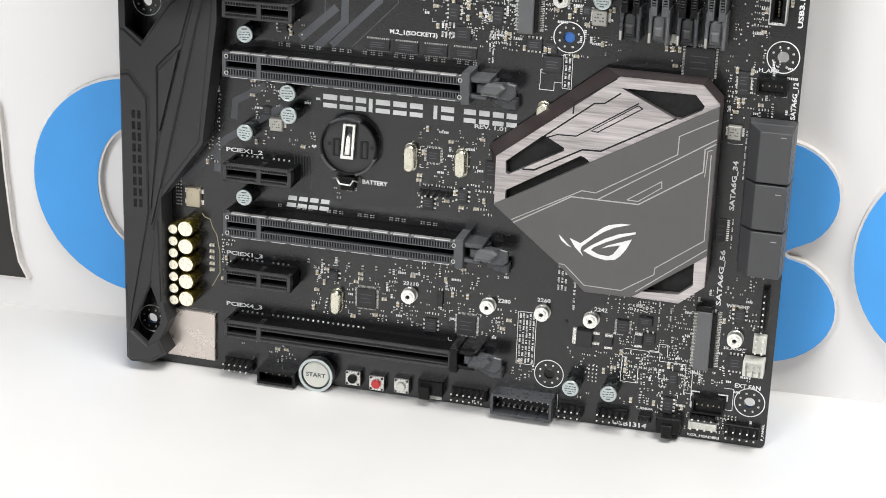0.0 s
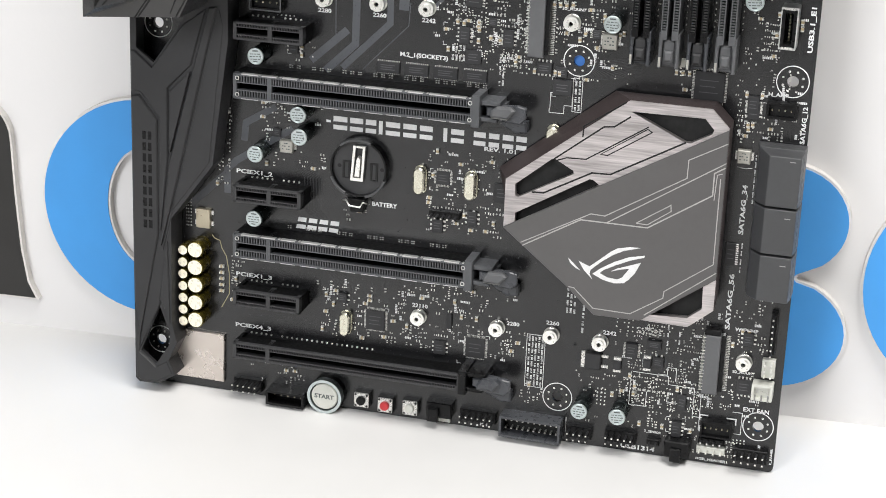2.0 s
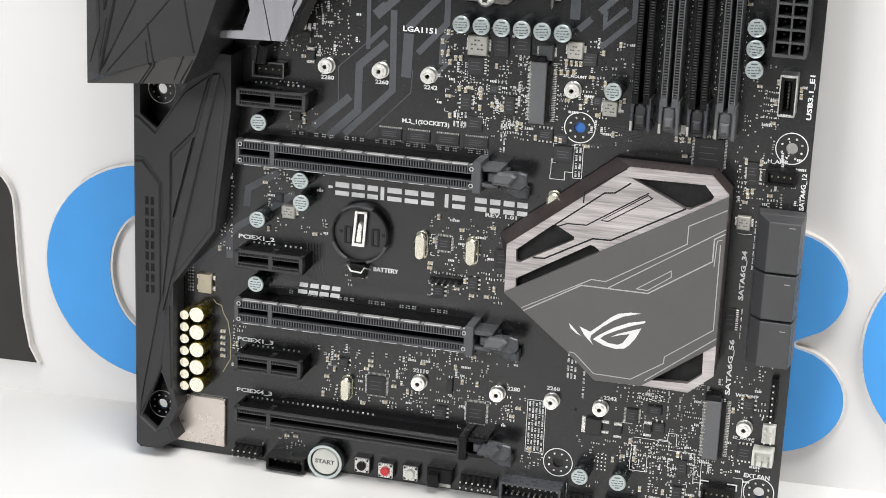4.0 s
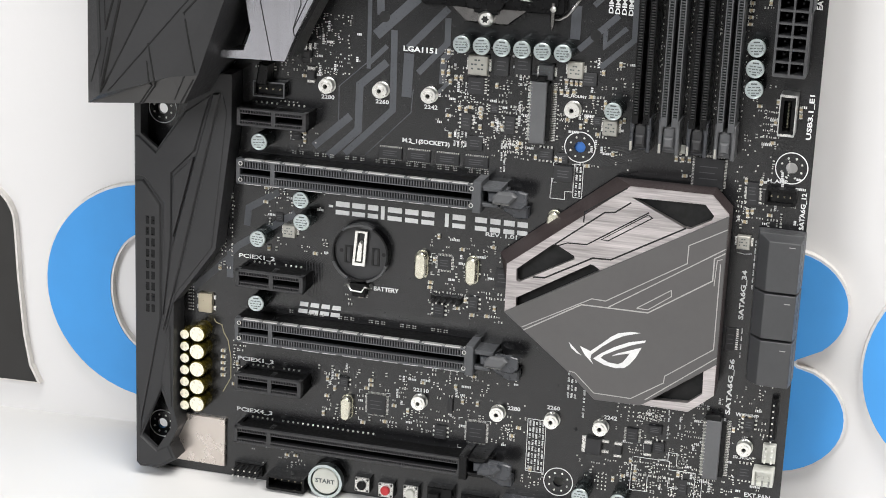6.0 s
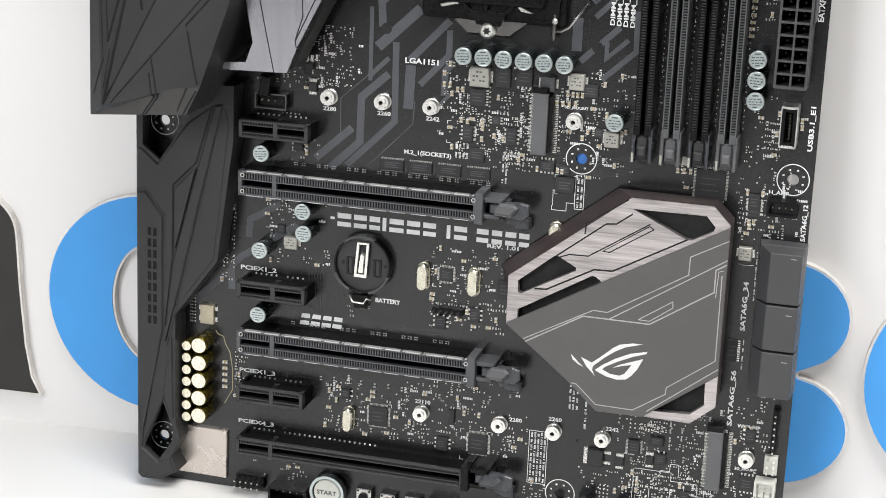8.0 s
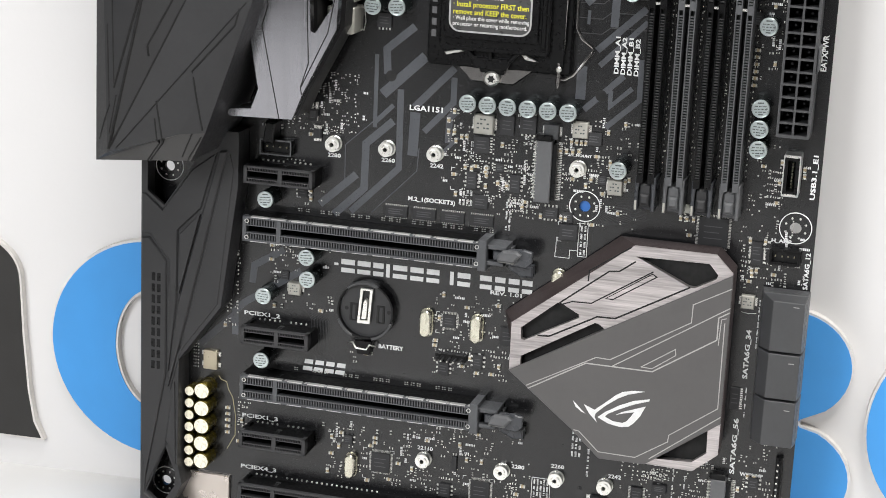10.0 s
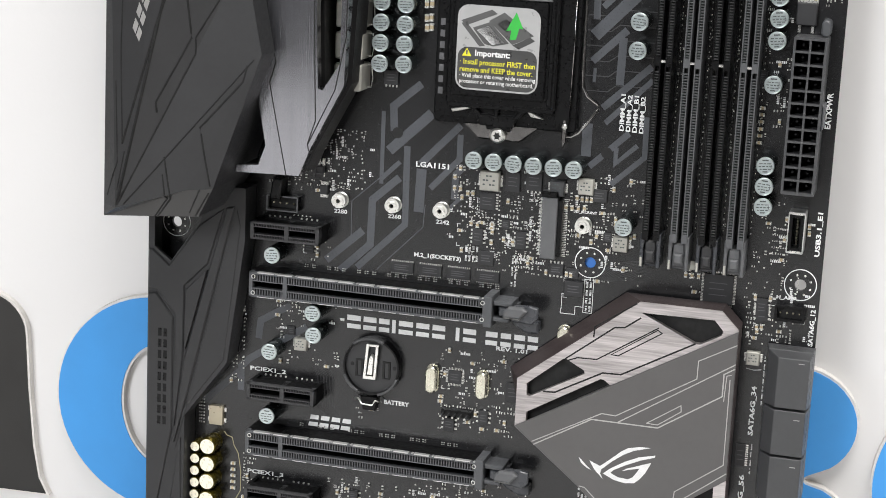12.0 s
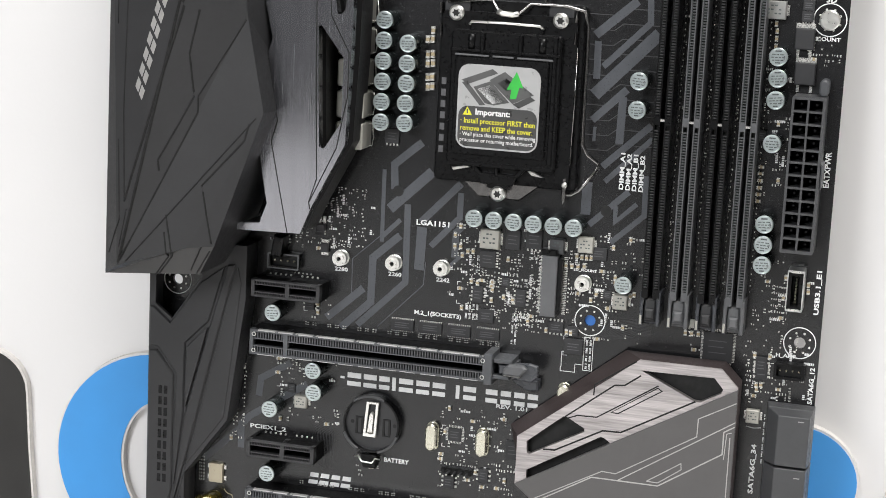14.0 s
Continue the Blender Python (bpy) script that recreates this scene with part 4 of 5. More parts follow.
bm = plate(bmesh.new(), VRM, VRM_SLOTS, 21, 25)
for cut in range(176, 234, 4):
    bmesh.ops.bisect_plane(bm, geom=bm.verts[:] + bm.edges[:] + bm.faces[:], plane_co=(0, 0, cut / 1000), plane_no=(0, 0, 1))
for p in bm.verts:
    p.co.y += vrm_fall(p.co.z * 1000) / 1000
part("sink_plate", finish(bm), BRUSHED_DARK, vrm, "brushed gunmetal plate bent so its lower end reflects the table")
SIDE = [(u + (1.5 if u > 62 else 0), v) for u, v in VRM]
part("sink_body", finish(plate(bmesh.new(), shrink(SIDE, 0.6), [shrink(q, 0.5) for q in VRM_SLOTS], 6.0, 18.5)), SIDE_BLACK, vrm, "dark anodised side")
for pts in ([(49.6, 230.5), (53.5, 208.8), (51.3, 201.4), (57.5, 168.7)], [(66.2, 300), (66.7, 251.7), (68.4, 189.5), (65.5, 181.0), (65.9, 178.2)], [(71.6, 254), (72.2, 246.6), (79.0, 234.4), (79.0, 219.4), (75.4, 200.9), (65.7, 181.0)]):
    bm = ribbon(bmesh.new(), pts, 0.4, 24.95, 25.02)
    for cut in range(176, 234, 4):
        bmesh.ops.bisect_plane(bm, geom=bm.verts[:] + bm.edges[:] + bm.faces[:], plane_co=(0, 0, cut / 1000), plane_no=(0, 0, 1))
    for p in bm.verts:
        p.co.y += vrm_fall(p.co.z * 1000) / 1000
    part("groove_line", finish(bm), GROOVE, vrm, "black strip for the shade in an engraved line")
for i in range(8):
    v = 198.8 + 11.1 * i
    c = part("choke", finish(slab(bmesh.new(), round_rect(70, v, 80.2, v + 9.6, 1.0), 0, 10.5, 0.5)), CHOKE_CAP, board, "pale square power choke")
    part("choke_clip", finish(wire(bmesh.new(), [(80.2, v + 1, 3.5), (81.6, v + 1, 3.3), (82.2, v + 4, 3.2), (81.6, v + 9, 3.3), (80.2, v + 9, 3.5)], 0.25, 6)), TIN, c)

# ---- processor socket ----
socket = hang("processor_socket", None, board, "black processor socket with steel retention frame")
part("socket_base", finish(slab(bmesh.new(), round_rect(105.2, 190, 156.5, 254, 1.5), 0, 3.6, 0.4)), PLASTIC, socket)
# Thin steel wire added for the sheen along the black frame's edge.
part("frame_edge_sheen", finish(wire(bmesh.new(), [(154.4, 199.0, 5.0), (154.6, 222.0, 5.1), (154.4, 240.0, 5.0)], 0.28, 6)), DARK_STEEL, socket, "steel wire for the sheen along a frame edge")
part("load_frame", finish(plate(bmesh.new(), round_rect(106.4, 192.5, 154.2, 250, 1.5), [round_rect(111.5, 199, 147, 238, 1)], 3.6, 5.2)), PLASTIC, socket)
bm = bmesh.new()
slab(bm, [(116.0, 190.6), (121.8, 185.2), (136.8, 184.9), (144.0, 190.9)], 1.5, 4.0, 0.5)
part("screw_tab", finish(bm), DARK_STEEL, socket, "bright steel screw tab")
part("tab_pad", finish(slab(bmesh.new(), [(124.6, 194), (125.2, 189), (133.6, 188.6), (134.2, 194)], 4.4, 5.6, 0.3)), PLASTIC, socket)


def torx(u, v, h):
    bm = slab(bmesh.new(), ring(0, 0, 2.75, 24), 0, 2.4, 0.7)
    s = part("socket_screw", finish(bm), STEEL, socket, "bright steel torx screw", (u, v, h))
    # Flat black star on the head stands for the shaded recess.
    part("screw_recess", finish(slab(bmesh.new(), [(r * math.cos(radians(30 * k)), r * math.sin(radians(30 * k))) for k, r in enumerate((1.5, 0.9) * 6)], 2.38, 2.43)), CAVITY, s)


for u, v in ((129.3, 187), (111.2, 249.2), (148.2, 248.8)):
    torx(u, v, 4.0)
part("hinge_bar", finish(slab(bmesh.new(), round_rect(116.6, 242.0, 142.6, 246.6, 0.8), 5.2, 6.8, 0.3)), PLASTIC, socket, "black steel hinge plate")
for s_, u in ((-1, 111.2), (1, 148.2)):
    part("frame_arm", finish(slab(bmesh.new(), [(u - 4.6, 240.5), (u + 4.6, 240.5), (u + 4.6, 252.5), (u + 3.0, 254.4), (u - 3.0, 254.4), (u - 4.6, 252.5)], 3.6, 4.6, 0.3)), CHIP, socket, "black steel arm round a screw")
    # Bright wire added as the highlight on the black arm's edge.
    part("arm_edge_highlight", finish(wire(bmesh.new(), [(u - 4.4, 242.6, 4.8), (u - 1.0, 242.0, 4.9), (u + 2.4, 242.3, 4.8)], 0.22, 6)), STEEL, socket, "bright wire for the highlight on an arm edge")
    for du, dv in ((5.6, 1.5), (5.4, -6.0), (-5.6, 7.0)):
        part("frame_post", finish(slab(bmesh.new(), [(u + s_ * du - 0.45, 247 + dv), (u + s_ * du + 0.45, 247 + dv), (u + s_ * du + 0.3, 251 + dv), (u + s_ * du - 0.3, 251 + dv)], 3.6, 6.4, 0.3)), DARK_STEEL, socket, "polished steel post")
part("lever_sleeve", finish(wire(bmesh.new(), [(126.2, 250.8, 7), (128.0, 250.0, 7.2), (131.8, 249.8, 7.2), (133.6, 250.2, 7)], 1.05, 10)), STEEL, socket, "bright lever clamp")
for p, q in (((117.6, 236.6), (117.6, 242.6)), ((142.8, 236.6), (142.8, 242.6))):
    part("hinge_knuckle", finish(wire(bmesh.new(), [(p[0], p[1], 6.6), (q[0], q[1], 7.6)], 1.5, 10)), PLASTIC, socket)
# Bright wire laid along the dark hinge bar as its top highlight.
part("hinge_highlight", finish(wire(bmesh.new(), [(116.4, 245.6, 6.6), (117.2, 246.6, 7.2), (129, 246.8, 7.4), (141.4, 246.5, 7.2), (142.6, 245.4, 6.4)], 0.5, 10)), STEEL, socket, "bright wire for the highlight on the hinge edge")
part("lever", finish(wire(bmesh.new(), [(108, 253, 6), (124, 254.5, 6), (127, 250, 7), (133, 249.6, 7), (137.5, 254, 6), (150, 254, 6), (156.6, 252.5, 6), (158.2, 247, 6), (158.4, 222, 6), (158.6, 207, 6.2), (160.5, 203.6, 6.4), (164.4, 201.2, 6.6), (164.8, 199.4, 6.6), (158, 190.6, 5.6), (155.5, 188.9, 5), (151.8, 188.4, 4)], 0.62, 10)), DARK_STEEL, socket, "bent steel locking lever")
part("lever_hook", finish(slab(bmesh.new(), [(152, 194.6), (153.4, 194.6), (153.2, 186.6), (152.6, 184.6), (151.8, 187)], 3, 5.4, 0.4)), DARK_STEEL, socket)
part("hook_bead", finish(slab(bmesh.new(), ring(152.9, 192.2, 1.0, 14), 5.2, 6.2, 0.4)), STEEL, socket)
for pts in ([(112.2, 195.2), (118, 196.6), (119.2, 195.8), (113, 194.2)], [(139.2, 196.8), (141, 196.4), (145.6, 194.2), (141.2, 194.6)]):
    part("frame_tongue", finish(slab(bmesh.new(), pts, 5.2, 6.6, 0.2)), STEEL, socket, "bright steel frame tongue")
bm = bmesh.new()
for k in range(7):
    box(bm, 106.9, 200 + 4.0 * k, 108.6, 202.4 + 4.0 * k, 5.2, 5.3)
part("embossed_mark", finish(bm), CHIP_TEXT, socket, "faint embossed mark")["kind"] = "stuff"

lid = new("socket_cover")
lid.matrix_world = board.matrix_world
tagged(lid, "black plastic processor socket cover with instruction label", "socket cover")
bm = slab(bmesh.new(), round_rect(110.4, 197.2, 149.5, 243.6, 1.2), 5.2, 7.6, 0.5)
slab(bm, round_rect(112.4, 200.6, 145.6, 234.6, 1.0), 7.6, 8.8, 0.3)
box(bm, 110.8, 236.2, 149.2, 237.2, 7.6, 8.6, 0.3)
for u in (121, 134.5):
    box(bm, u, 236, u + 1.4, 243, 7.6, 8.9, 0.3)
slab(bm, [(118.2, 198), (120.4, 198), (124.0, 193.4), (122.2, 193.4)], 5.3, 7.4, 0.3)
slab(bm, [(138.4, 198), (140.6, 198), (136.4, 193.4), (134.6, 193.4)], 5.3, 7.4, 0.3)
box(bm, 128.0, 193.4, 129.4, 198, 5.3, 7.4, 0.3)
slab(bm, [(122.0, 194.4), (136.2, 194.4), (134.8, 190.4), (123.0, 190.4)], 5.3, 7.0, 0.3)
box(bm, 111.2, 196.4, 149.0, 198, 5.3, 8.0, 0.3)
box(bm, 146.6, 199, 148.2, 243, 7.6, 8.3, 0.3)
part("cover_body", finish(bm), PLASTIC, lid)
# Paler grey ridges stand in for highlights near the lid's upper edge.
for a, b in ((112.2, 124.2), (125.6, 133), (134.4, 147)):
    part("ridge_highlight", finish(box(bmesh.new(), a, 234.9, b, 235.5, 7.6, 9.0, 0.25)), GREY_PLASTIC, lid)
lab = part("instruction_label", finish(slab(bmesh.new(), round_rect(113.9, 202.8, 143.2, 232.2, 4.0), 8.8, 8.86)), LABEL, lid, "silver grey rounded instruction label")
part("label_panel", finish(slab(bmesh.new(), round_rect(114.5, 203.4, 142.6, 217.6, 3.4), 8.86, 8.88)), LABEL_MID, lab, "darker lower label field")
for poly, mat in (([(115, 225), (126, 230.2), (128, 228.6), (117.5, 223.4)], LABEL_DARK), ([(115.2, 224), (117, 224.6), (124, 215.4), (122, 215)], LABEL_DARK), ([(119.4, 222.4), (125.5, 225.2), (132.5, 217.0), (127, 215.4), (123.6, 216.2)], LABEL_DARK),
                  ([(120.8, 221.6), (125.0, 223.6), (130.6, 217.2), (126.4, 216)], SILK), ([(125, 225.6), (130.4, 229.4), (141.0, 220.8), (133.6, 216.6)], LABEL_DARK), ([(133.6, 216.4), (139.8, 220.2), (141.6, 218.8), (136, 215)], LABEL_MID), ([(128, 224.5), (131, 226.8), (134.5, 224), (131.5, 221.5)], LABEL_MID)):
    part("label_drawing", finish(slab(bmesh.new(), [(x, 218 + (y - 215) * 0.85) for x, y in poly], 8.89, 8.9)), mat, lab)
part("label_arrow", finish(slab(bmesh.new(), [(131.2, 224), (134.6, 230.6), (137.2, 225), (135.8, 225.2), (134.8, 221.2), (132.6, 221), (133, 224.4)], 8.92, 8.93)), GREEN, lab, "green arrow")
part("warning_triangle", finish(slab(bmesh.new(), [(116, 214.4), (119.4, 214.4), (117.7, 217.3)], 8.89, 8.9)), YELLOW, lab)
part("warning_stroke", finish(slab(bmesh.new(), [(117.5, 214.9), (117.9, 214.9), (118.0, 216.5), (117.4, 216.5)], 8.9, 8.91)), LABEL_DARK, lab)
words("Important:", 120.6, 214.0, 12.4, 2.8, lab, SILK, 8.91)
words("· Install processor FIRST then\nremove and KEEP the cover.", 115.4, 209.0, 26.6, 4.5, lab, YELLOW, 8.91, bold=0.015, label="yellow printed words Install processor FIRST then remove and KEEP the cover.")
words("· Well place this cover while removing\nprocessor or returning motherboard.", 115.4, 204.6, 27.0, 3.9, lab, SILK, 8.91, bold=0.012)

# ---- storage connectors at the board's edge ----
for v0, v1 in ((103.3, 122.7), (86.4, 102.7), (69.2, 85.8)):
    s = hang("storage_connector", None, board, "dark grey right-angled storage connector")
    bm = frustum(bmesh.new(), [(228.2, v0), (244.6, v0), (244.6, v1), (228.2, v1)], 0.2, [(229.2, v0), (244.4, v0), (244.4, v1), (229.2, v1)], 7.5)
    frustum(bm, [(229.2, v0), (244.4, v0), (244.4, v1), (229.2, v1)], 7.5, [(233.2, v0 + 0.15), (243.8, v0 + 0.15), (243.8, v1 - (1.6 if v1 > 120 else 0.15)), (233.2, v1 - (1.6 if v1 > 120 else 0.15))], 12)
    bmesh.ops.bevel(bm, geom=bm.edges[:], offset=0.0002, segments=1, affect="EDGES")
    part("connector_shell", finish(bm), SATA_GREY, s)
    part("release_mark", finish(box(bmesh.new(), 240, v1 - 3.2, 242, v1 - 2.9, 12, 12.03)), LINE, s)

# ---- board power connector ----
power = hang("power_connector", None, board, "dark grey 24-way power connector")
cells = [[(229.6 + 5.0 * i, 178.3 + 4.27 * k), (233.9 + 5.0 * i, 178.3 + 4.27 * k), (233.9 + 5.0 * i, 181.9 + 4.27 * k), (229.6 + 5.0 * i, 181.9 + 4.27 * k)] for i in (0, 1) for k in range(12)]
part("connector_shell", finish(plate(bmesh.new(), round_rect(228.8, 177.3, 239.8, 229.8, 0.5), cells, 0.5, 12)), SATA_GREY, power)
part("connector_floor", finish(box(bmesh.new(), 229.2, 177.8, 239.4, 229.4, 0.3, 2.0)), CAVITY, power)
part("locking_tab", finish(slab(bmesh.new(), [(239.8, 199), (240.5, 199.6), (240.5, 207.4), (239.8, 208)], 0.5, 11, 0.4)), SLOT_GREY, power)
part("guide_post", finish(slab(bmesh.new(), round_rect(237.0, 229.8, 240.0, 235.4, 1.4), 0, 8, 0.5)), SLOT_GREY, power)
bm = bmesh.new()
for i in (0, 1):
    for k in range(12):
        slab(bm, ring(231.75 + 5 * i, 180.1 + 4.27 * k, 0.5, 8), 2, 8, 0.2)
part("contact_pin", finish(bm), CHIP, power)["kind"] = "stuff"

# ---- coin cell holder, empty ----
cell = hang("battery_holder", None, board, "empty round black coin battery holder with steel clip")
part("holder_wall", finish(plate(bmesh.new(), ring(86.0, 97, 10.7, 48), [ring(86.0, 97, 10.1, 48)], 0, 4.2)), PLASTIC, cell)
part("holder_floor", finish(slab(bmesh.new(), ring(86.0, 97, 10.1, 48), 0, 2.6)), SLOT_BLACK, cell)
arcs = [[(86 + r * math.cos(radians(a)), 97 + r * math.sin(radians(a))) for r, span in ((11.2, range(a0, a1 + 1, 6)), (10.2, range(a1, a0 - 1, -6))) for a in span] for a0, a1 in ((202, 244), (286, 340), (64, 130))]
# Lips of the black holder are coloured grey where light catches them.
for arc in arcs:
    part("holder_lip", finish(slab(bmesh.new(), arc, 2.6, 5.0, 0.15)), SATA_GREY, cell, "curved retaining lip coloured paler for the light on it")
for u in (81.0, 91.4):
    part("holder_slot", finish(plate(bmesh.new(), [(u - 1.3, 92.6), (u + 1.7, 92.6), (u + 1.7, 99.2), (u - 1.3, 99.2)], [[(u - 0.5, 92.9), (u + 0.9, 92.9), (u + 0.9, 98.6), (u - 0.5, 98.6)]], 2.6, 3.0)), CAVITY, cell)
part("cell_clip", finish(plate(bmesh.new(), [(83.2, 92.4), (88.0, 92.4), (88.8, 105.6), (84.2, 105.6)], [[(84.2, 93.6), (87.2, 93.6), (87.8, 104.9), (85.1, 104.9)]], 3.6, 4.7)), STEEL, cell, "bright steel contact clip frame")
part("clip_tongue", finish(frustum(bmesh.new(), [(84.6, 93.8), (86.9, 93.8), (87.3, 101), (86.2, 102), (85.4, 101)], 3.4, [(84.9, 94.2), (86.7, 94.2), (87.0, 100.6), (86.2, 101.6), (85.6, 100.6)], 5.0)), STEEL, cell, "bright steel spring tongue")
part("clip_recess", finish(slab(bmesh.new(), [(84.0, 93), (87.4, 93), (88, 105), (84.8, 105)], 2.6, 3.2)), CHIP, cell)
part("lower_clip", finish(wire(bmesh.new(), [(79.6, 83.6, 2), (81.6, 84.6, 4), (83, 82.6, 4.4), (87, 82.4, 4.4), (88, 84.2, 4), (90, 83.2, 2)], 0.35, 8)), STEEL, cell, "bent steel wire clip")
for u in (78.4, 94.6):
    # Flat black disc on the floor stands for a shaded hole.
    part("holder_hole", finish(slab(bmesh.new(), ring(u, 97.0, 0.75, 14), 2.6, 2.64)), CAVITY, cell)
part("clip_foot", finish(slab(bmesh.new(), [(81.6, 85), (88.6, 85), (87.6, 79.6), (82.8, 79.6)], 0, 2.2, 0.3)), PLASTIC, cell)

# ---- keys and headers along the lower edge ----
key = hang("start_button", None, board, "round white start button in a silver ring")
part("button_base", finish(slab(bmesh.new(), ring(75.2, 5.9, 6.9, 40), 0, 3.0, 0.3)), PLASTIC, key)
part("button_ring", finish(plate(bmesh.new(), ring(75.2, 5.9, 6.8, 48), [ring(75.2, 5.9, 5.7, 48)], 3.0, 6.0)), ALU, key, "silver ring", smooth=False)
part("button_face", finish(slab(bmesh.new(), ring(75.2, 5.9, 5.2, 48), 3.0, 5.8, 0.4)), WHITE_PLASTIC, key, "white round key face")
words("START", 71.3, 5.1, 7.8, 1.8, key, INK, 5.82, label="grey printed word START")
for u, v, mat, label in ((89.1, 5.6, PLASTIC, "black tact switch in a steel frame"), (98.5, 4.9, RED, "red tact switch in a steel frame"), (108.3, 5.3, WHITE_PLASTIC, "white tact switch in a steel frame")):
    sw = part("tact_switch", finish(slab(bmesh.new(), [(-3, -3), (3, -3), (3, 3), (-3, 3)], 0, 2.6, 0.1)), PLASTIC, board, label, (u, v, 0))
    part("switch_frame", finish(slab(bmesh.new(), round_rect(-2.9, -2.9, 2.9, 2.9, 0.5), 2.6, 3.3, 0.2)), TIN, sw, "steel frame")
    part("switch_key", finish(slab(bmesh.new(), ring(0, 0, 1.75, 24), 3.3, 4.6, 0.3)), mat, sw)
    for a in (-2.2, 2.2):
        for b in (-2.2, 2.2):
            part("switch_rivet", finish(slab(bmesh.new(), ring(a, b, 0.45, 10), 3.3, 3.45)), PLASTIC, sw)
slide = hang("slide_switch", None, board, "small black slide switch with white end")
part("switch_body", finish(slab(bmesh.new(), [(115, 3.6), (124.6, 3.6), (124.6, 9.6), (115, 9.6)], 0, 4.4, 0.3)), PLASTIC, slide)
part("switch_plate", finish(slab(bmesh.new(), [(114.6, 0.8), (123.6, 0.8), (123.6, 3.6), (114.6, 3.6)], 0, 1.2, 0.2)), WHITE_PLASTIC, slide)
part("switch_slider", finish(slab(bmesh.new(), [(116, 2.6), (120, 2.6), (120, 8), (116, 8)], 4.4, 6.8, 0.4)), PLASTIC, slide)


def pin_header(u0, v0, cols, rows, base=PLASTIC, label="black pin header", pitch=2.3, tall=7.2, pin=None, upright=False):
    du, dv = (0, pitch) if upright else (pitch, 0)
    eu, ev = (pitch, 0) if upright else (0, pitch)
    head = hang("pin_header", None, board, label)
    w, l = (rows * pitch, cols * pitch) if upright else (cols * pitch, rows * pitch)
    part("header_base", finish(slab(bmesh.new(), [(u0, v0), (u0 + w, v0), (u0 + w, v0 + l), (u0, v0 + l)], 0, 2.5, 0.25)), base, head)
    me = None
    for i in range(cols):
        for k in range(rows):
            spot = (u0 + pitch / 2 + du * i + eu * k, v0 + pitch / 2 + dv * i + ev * k, 0)
            if me is None:
                first = part("pin", finish(box(bmesh.new(), -0.3, -0.3, 0.3, 0.3, 2.4, tall, 0.12)), pin or CHIP, head, "", spot)
                tip = part("pin_tip", finish(box(bmesh.new(), -0.3, -0.3, 0.3, 0.3, tall, tall + 0.25, 0.1)), TIN, head, "", spot)
                me = first.data, tip.data
            else:
                hang("pin", me[0], head, "", spot)
                hang("pin_tip", me[1], head, "", spot)
    return head


pin_header(37.2, 2.2, 5, 2)
pin_header(127.6, 3.4, 6, 2)
pin_header(168.4, 3.0, 4, 2)
pin_header(182.6, 3.6, 5, 2)
pin_header(198.2, 4.8, 2, 1)
pin_header(229.4, 3.6, 5, 2, pitch=2.5, tall=6.4)
pin_header(216.4, 4.8, 4, 1, WHITE_PLASTIC, "white pin header", 2.55, 5.6, WHITE_PLASTIC)
pin_header(216.8, 8.4, 4, 1, tall=5.0)
pin_header(112.8, 81.6, 5, 1)
pin_header(238.4, 46.0, 7, 1, label="black fan header with polarising rib", upright=True)



def box_header(u0, v0, u1, v1, h, n, rows, label, mat=None, wall=0.9):
    top = hang("box_header", None, board, label)
    part("header_shell", finish(plate(bmesh.new(), round_rect(u0, v0, u1, v1, 0.3), [[(u0 + wall, v0 + wall), (u1 - wall, v0 + wall), (u1 - wall, v1 - wall), (u0 + wall, v1 - wall)]], 0, h)), mat or PLASTIC, top)
    part("header_floor", finish(box(bmesh.new(), u0 + 0.3, v0 + 0.3, u1 - 0.3, v1 - 0.3, 0.1, 1.4 if mat in (None, LATCH) else h - 1.4)), CAVITY if mat in (None, LATCH) else mat, top)
    for i in range(n):
        for k in range(rows):
            u = u0 + wall + (u1 - u0 - 2 * wall) * (i + 0.5) / n
            v = v0 + wall + (v1 - v0 - 2 * wall) * (k + 0.5) / rows
            part("pin", finish(box(bmesh.new(), u - 0.28, v - 0.28, u + 0.28, v + 0.28, 1.4 if mat in (None, LATCH) else h - 1.5, max(2.2, min(h - 1.2, 4.4)) if mat in (None, LATCH) else h - 0.8, 0.1)), BRASS_PIN if mat is None else TIN, top)
    return top


box_header(143.8, 1.4, 166.8, 9.6, 7.4, 10, 2, "black shrouded front panel header", LATCH)
box_header(52.4, 0.3, 67.6, 6.0, 8.0, 5, 1, "black five-way audio header")
box_header(217.2, 11.6, 228.6, 17.8, 3.6, 5, 1, "black shrouded five-way header", wall=0.7)
for pts in ([(216.4, 16.6), (216.4, 18.6), (219.4, 18.6)], [(226.0, 18.6), (229.4, 18.6), (229.4, 16.2)], [(216.6, 12.0), (216.6, 14.4)]):
    part("header_outline", finish(ribbon(bmesh.new(), pts, 0.5, 0, 0.05)), SILK, board, "white printed corner")
box_header(229.6, 131.6, 240, 137.2, 3.5, 4, 1, "black low four-way header")
box_header(232.3, 157.4, 237.2, 170, 8.2, 1, 9, "narrow black upright port header", wall=1.1)
part("port_shell", finish(plate(bmesh.new(), round_rect(231.9, 156.6, 237.6, 170.8, 0.4), [round_rect(232.3, 157.3, 237.2, 170.1, 0.2)], 0.2, 8.0)), STRIP, board, "bright steel port shell")
for v in (156.9, 170.0):
    part("port_end", finish(box(bmesh.new(), 233, v, 236.6, v + 0.7, 0, 8.4)), TIN, board)
box_header(234.2, 29.4, 241.6, 35.4, 5.4, 3, 1, "white three-way fan header", WHITE_PLASTIC)
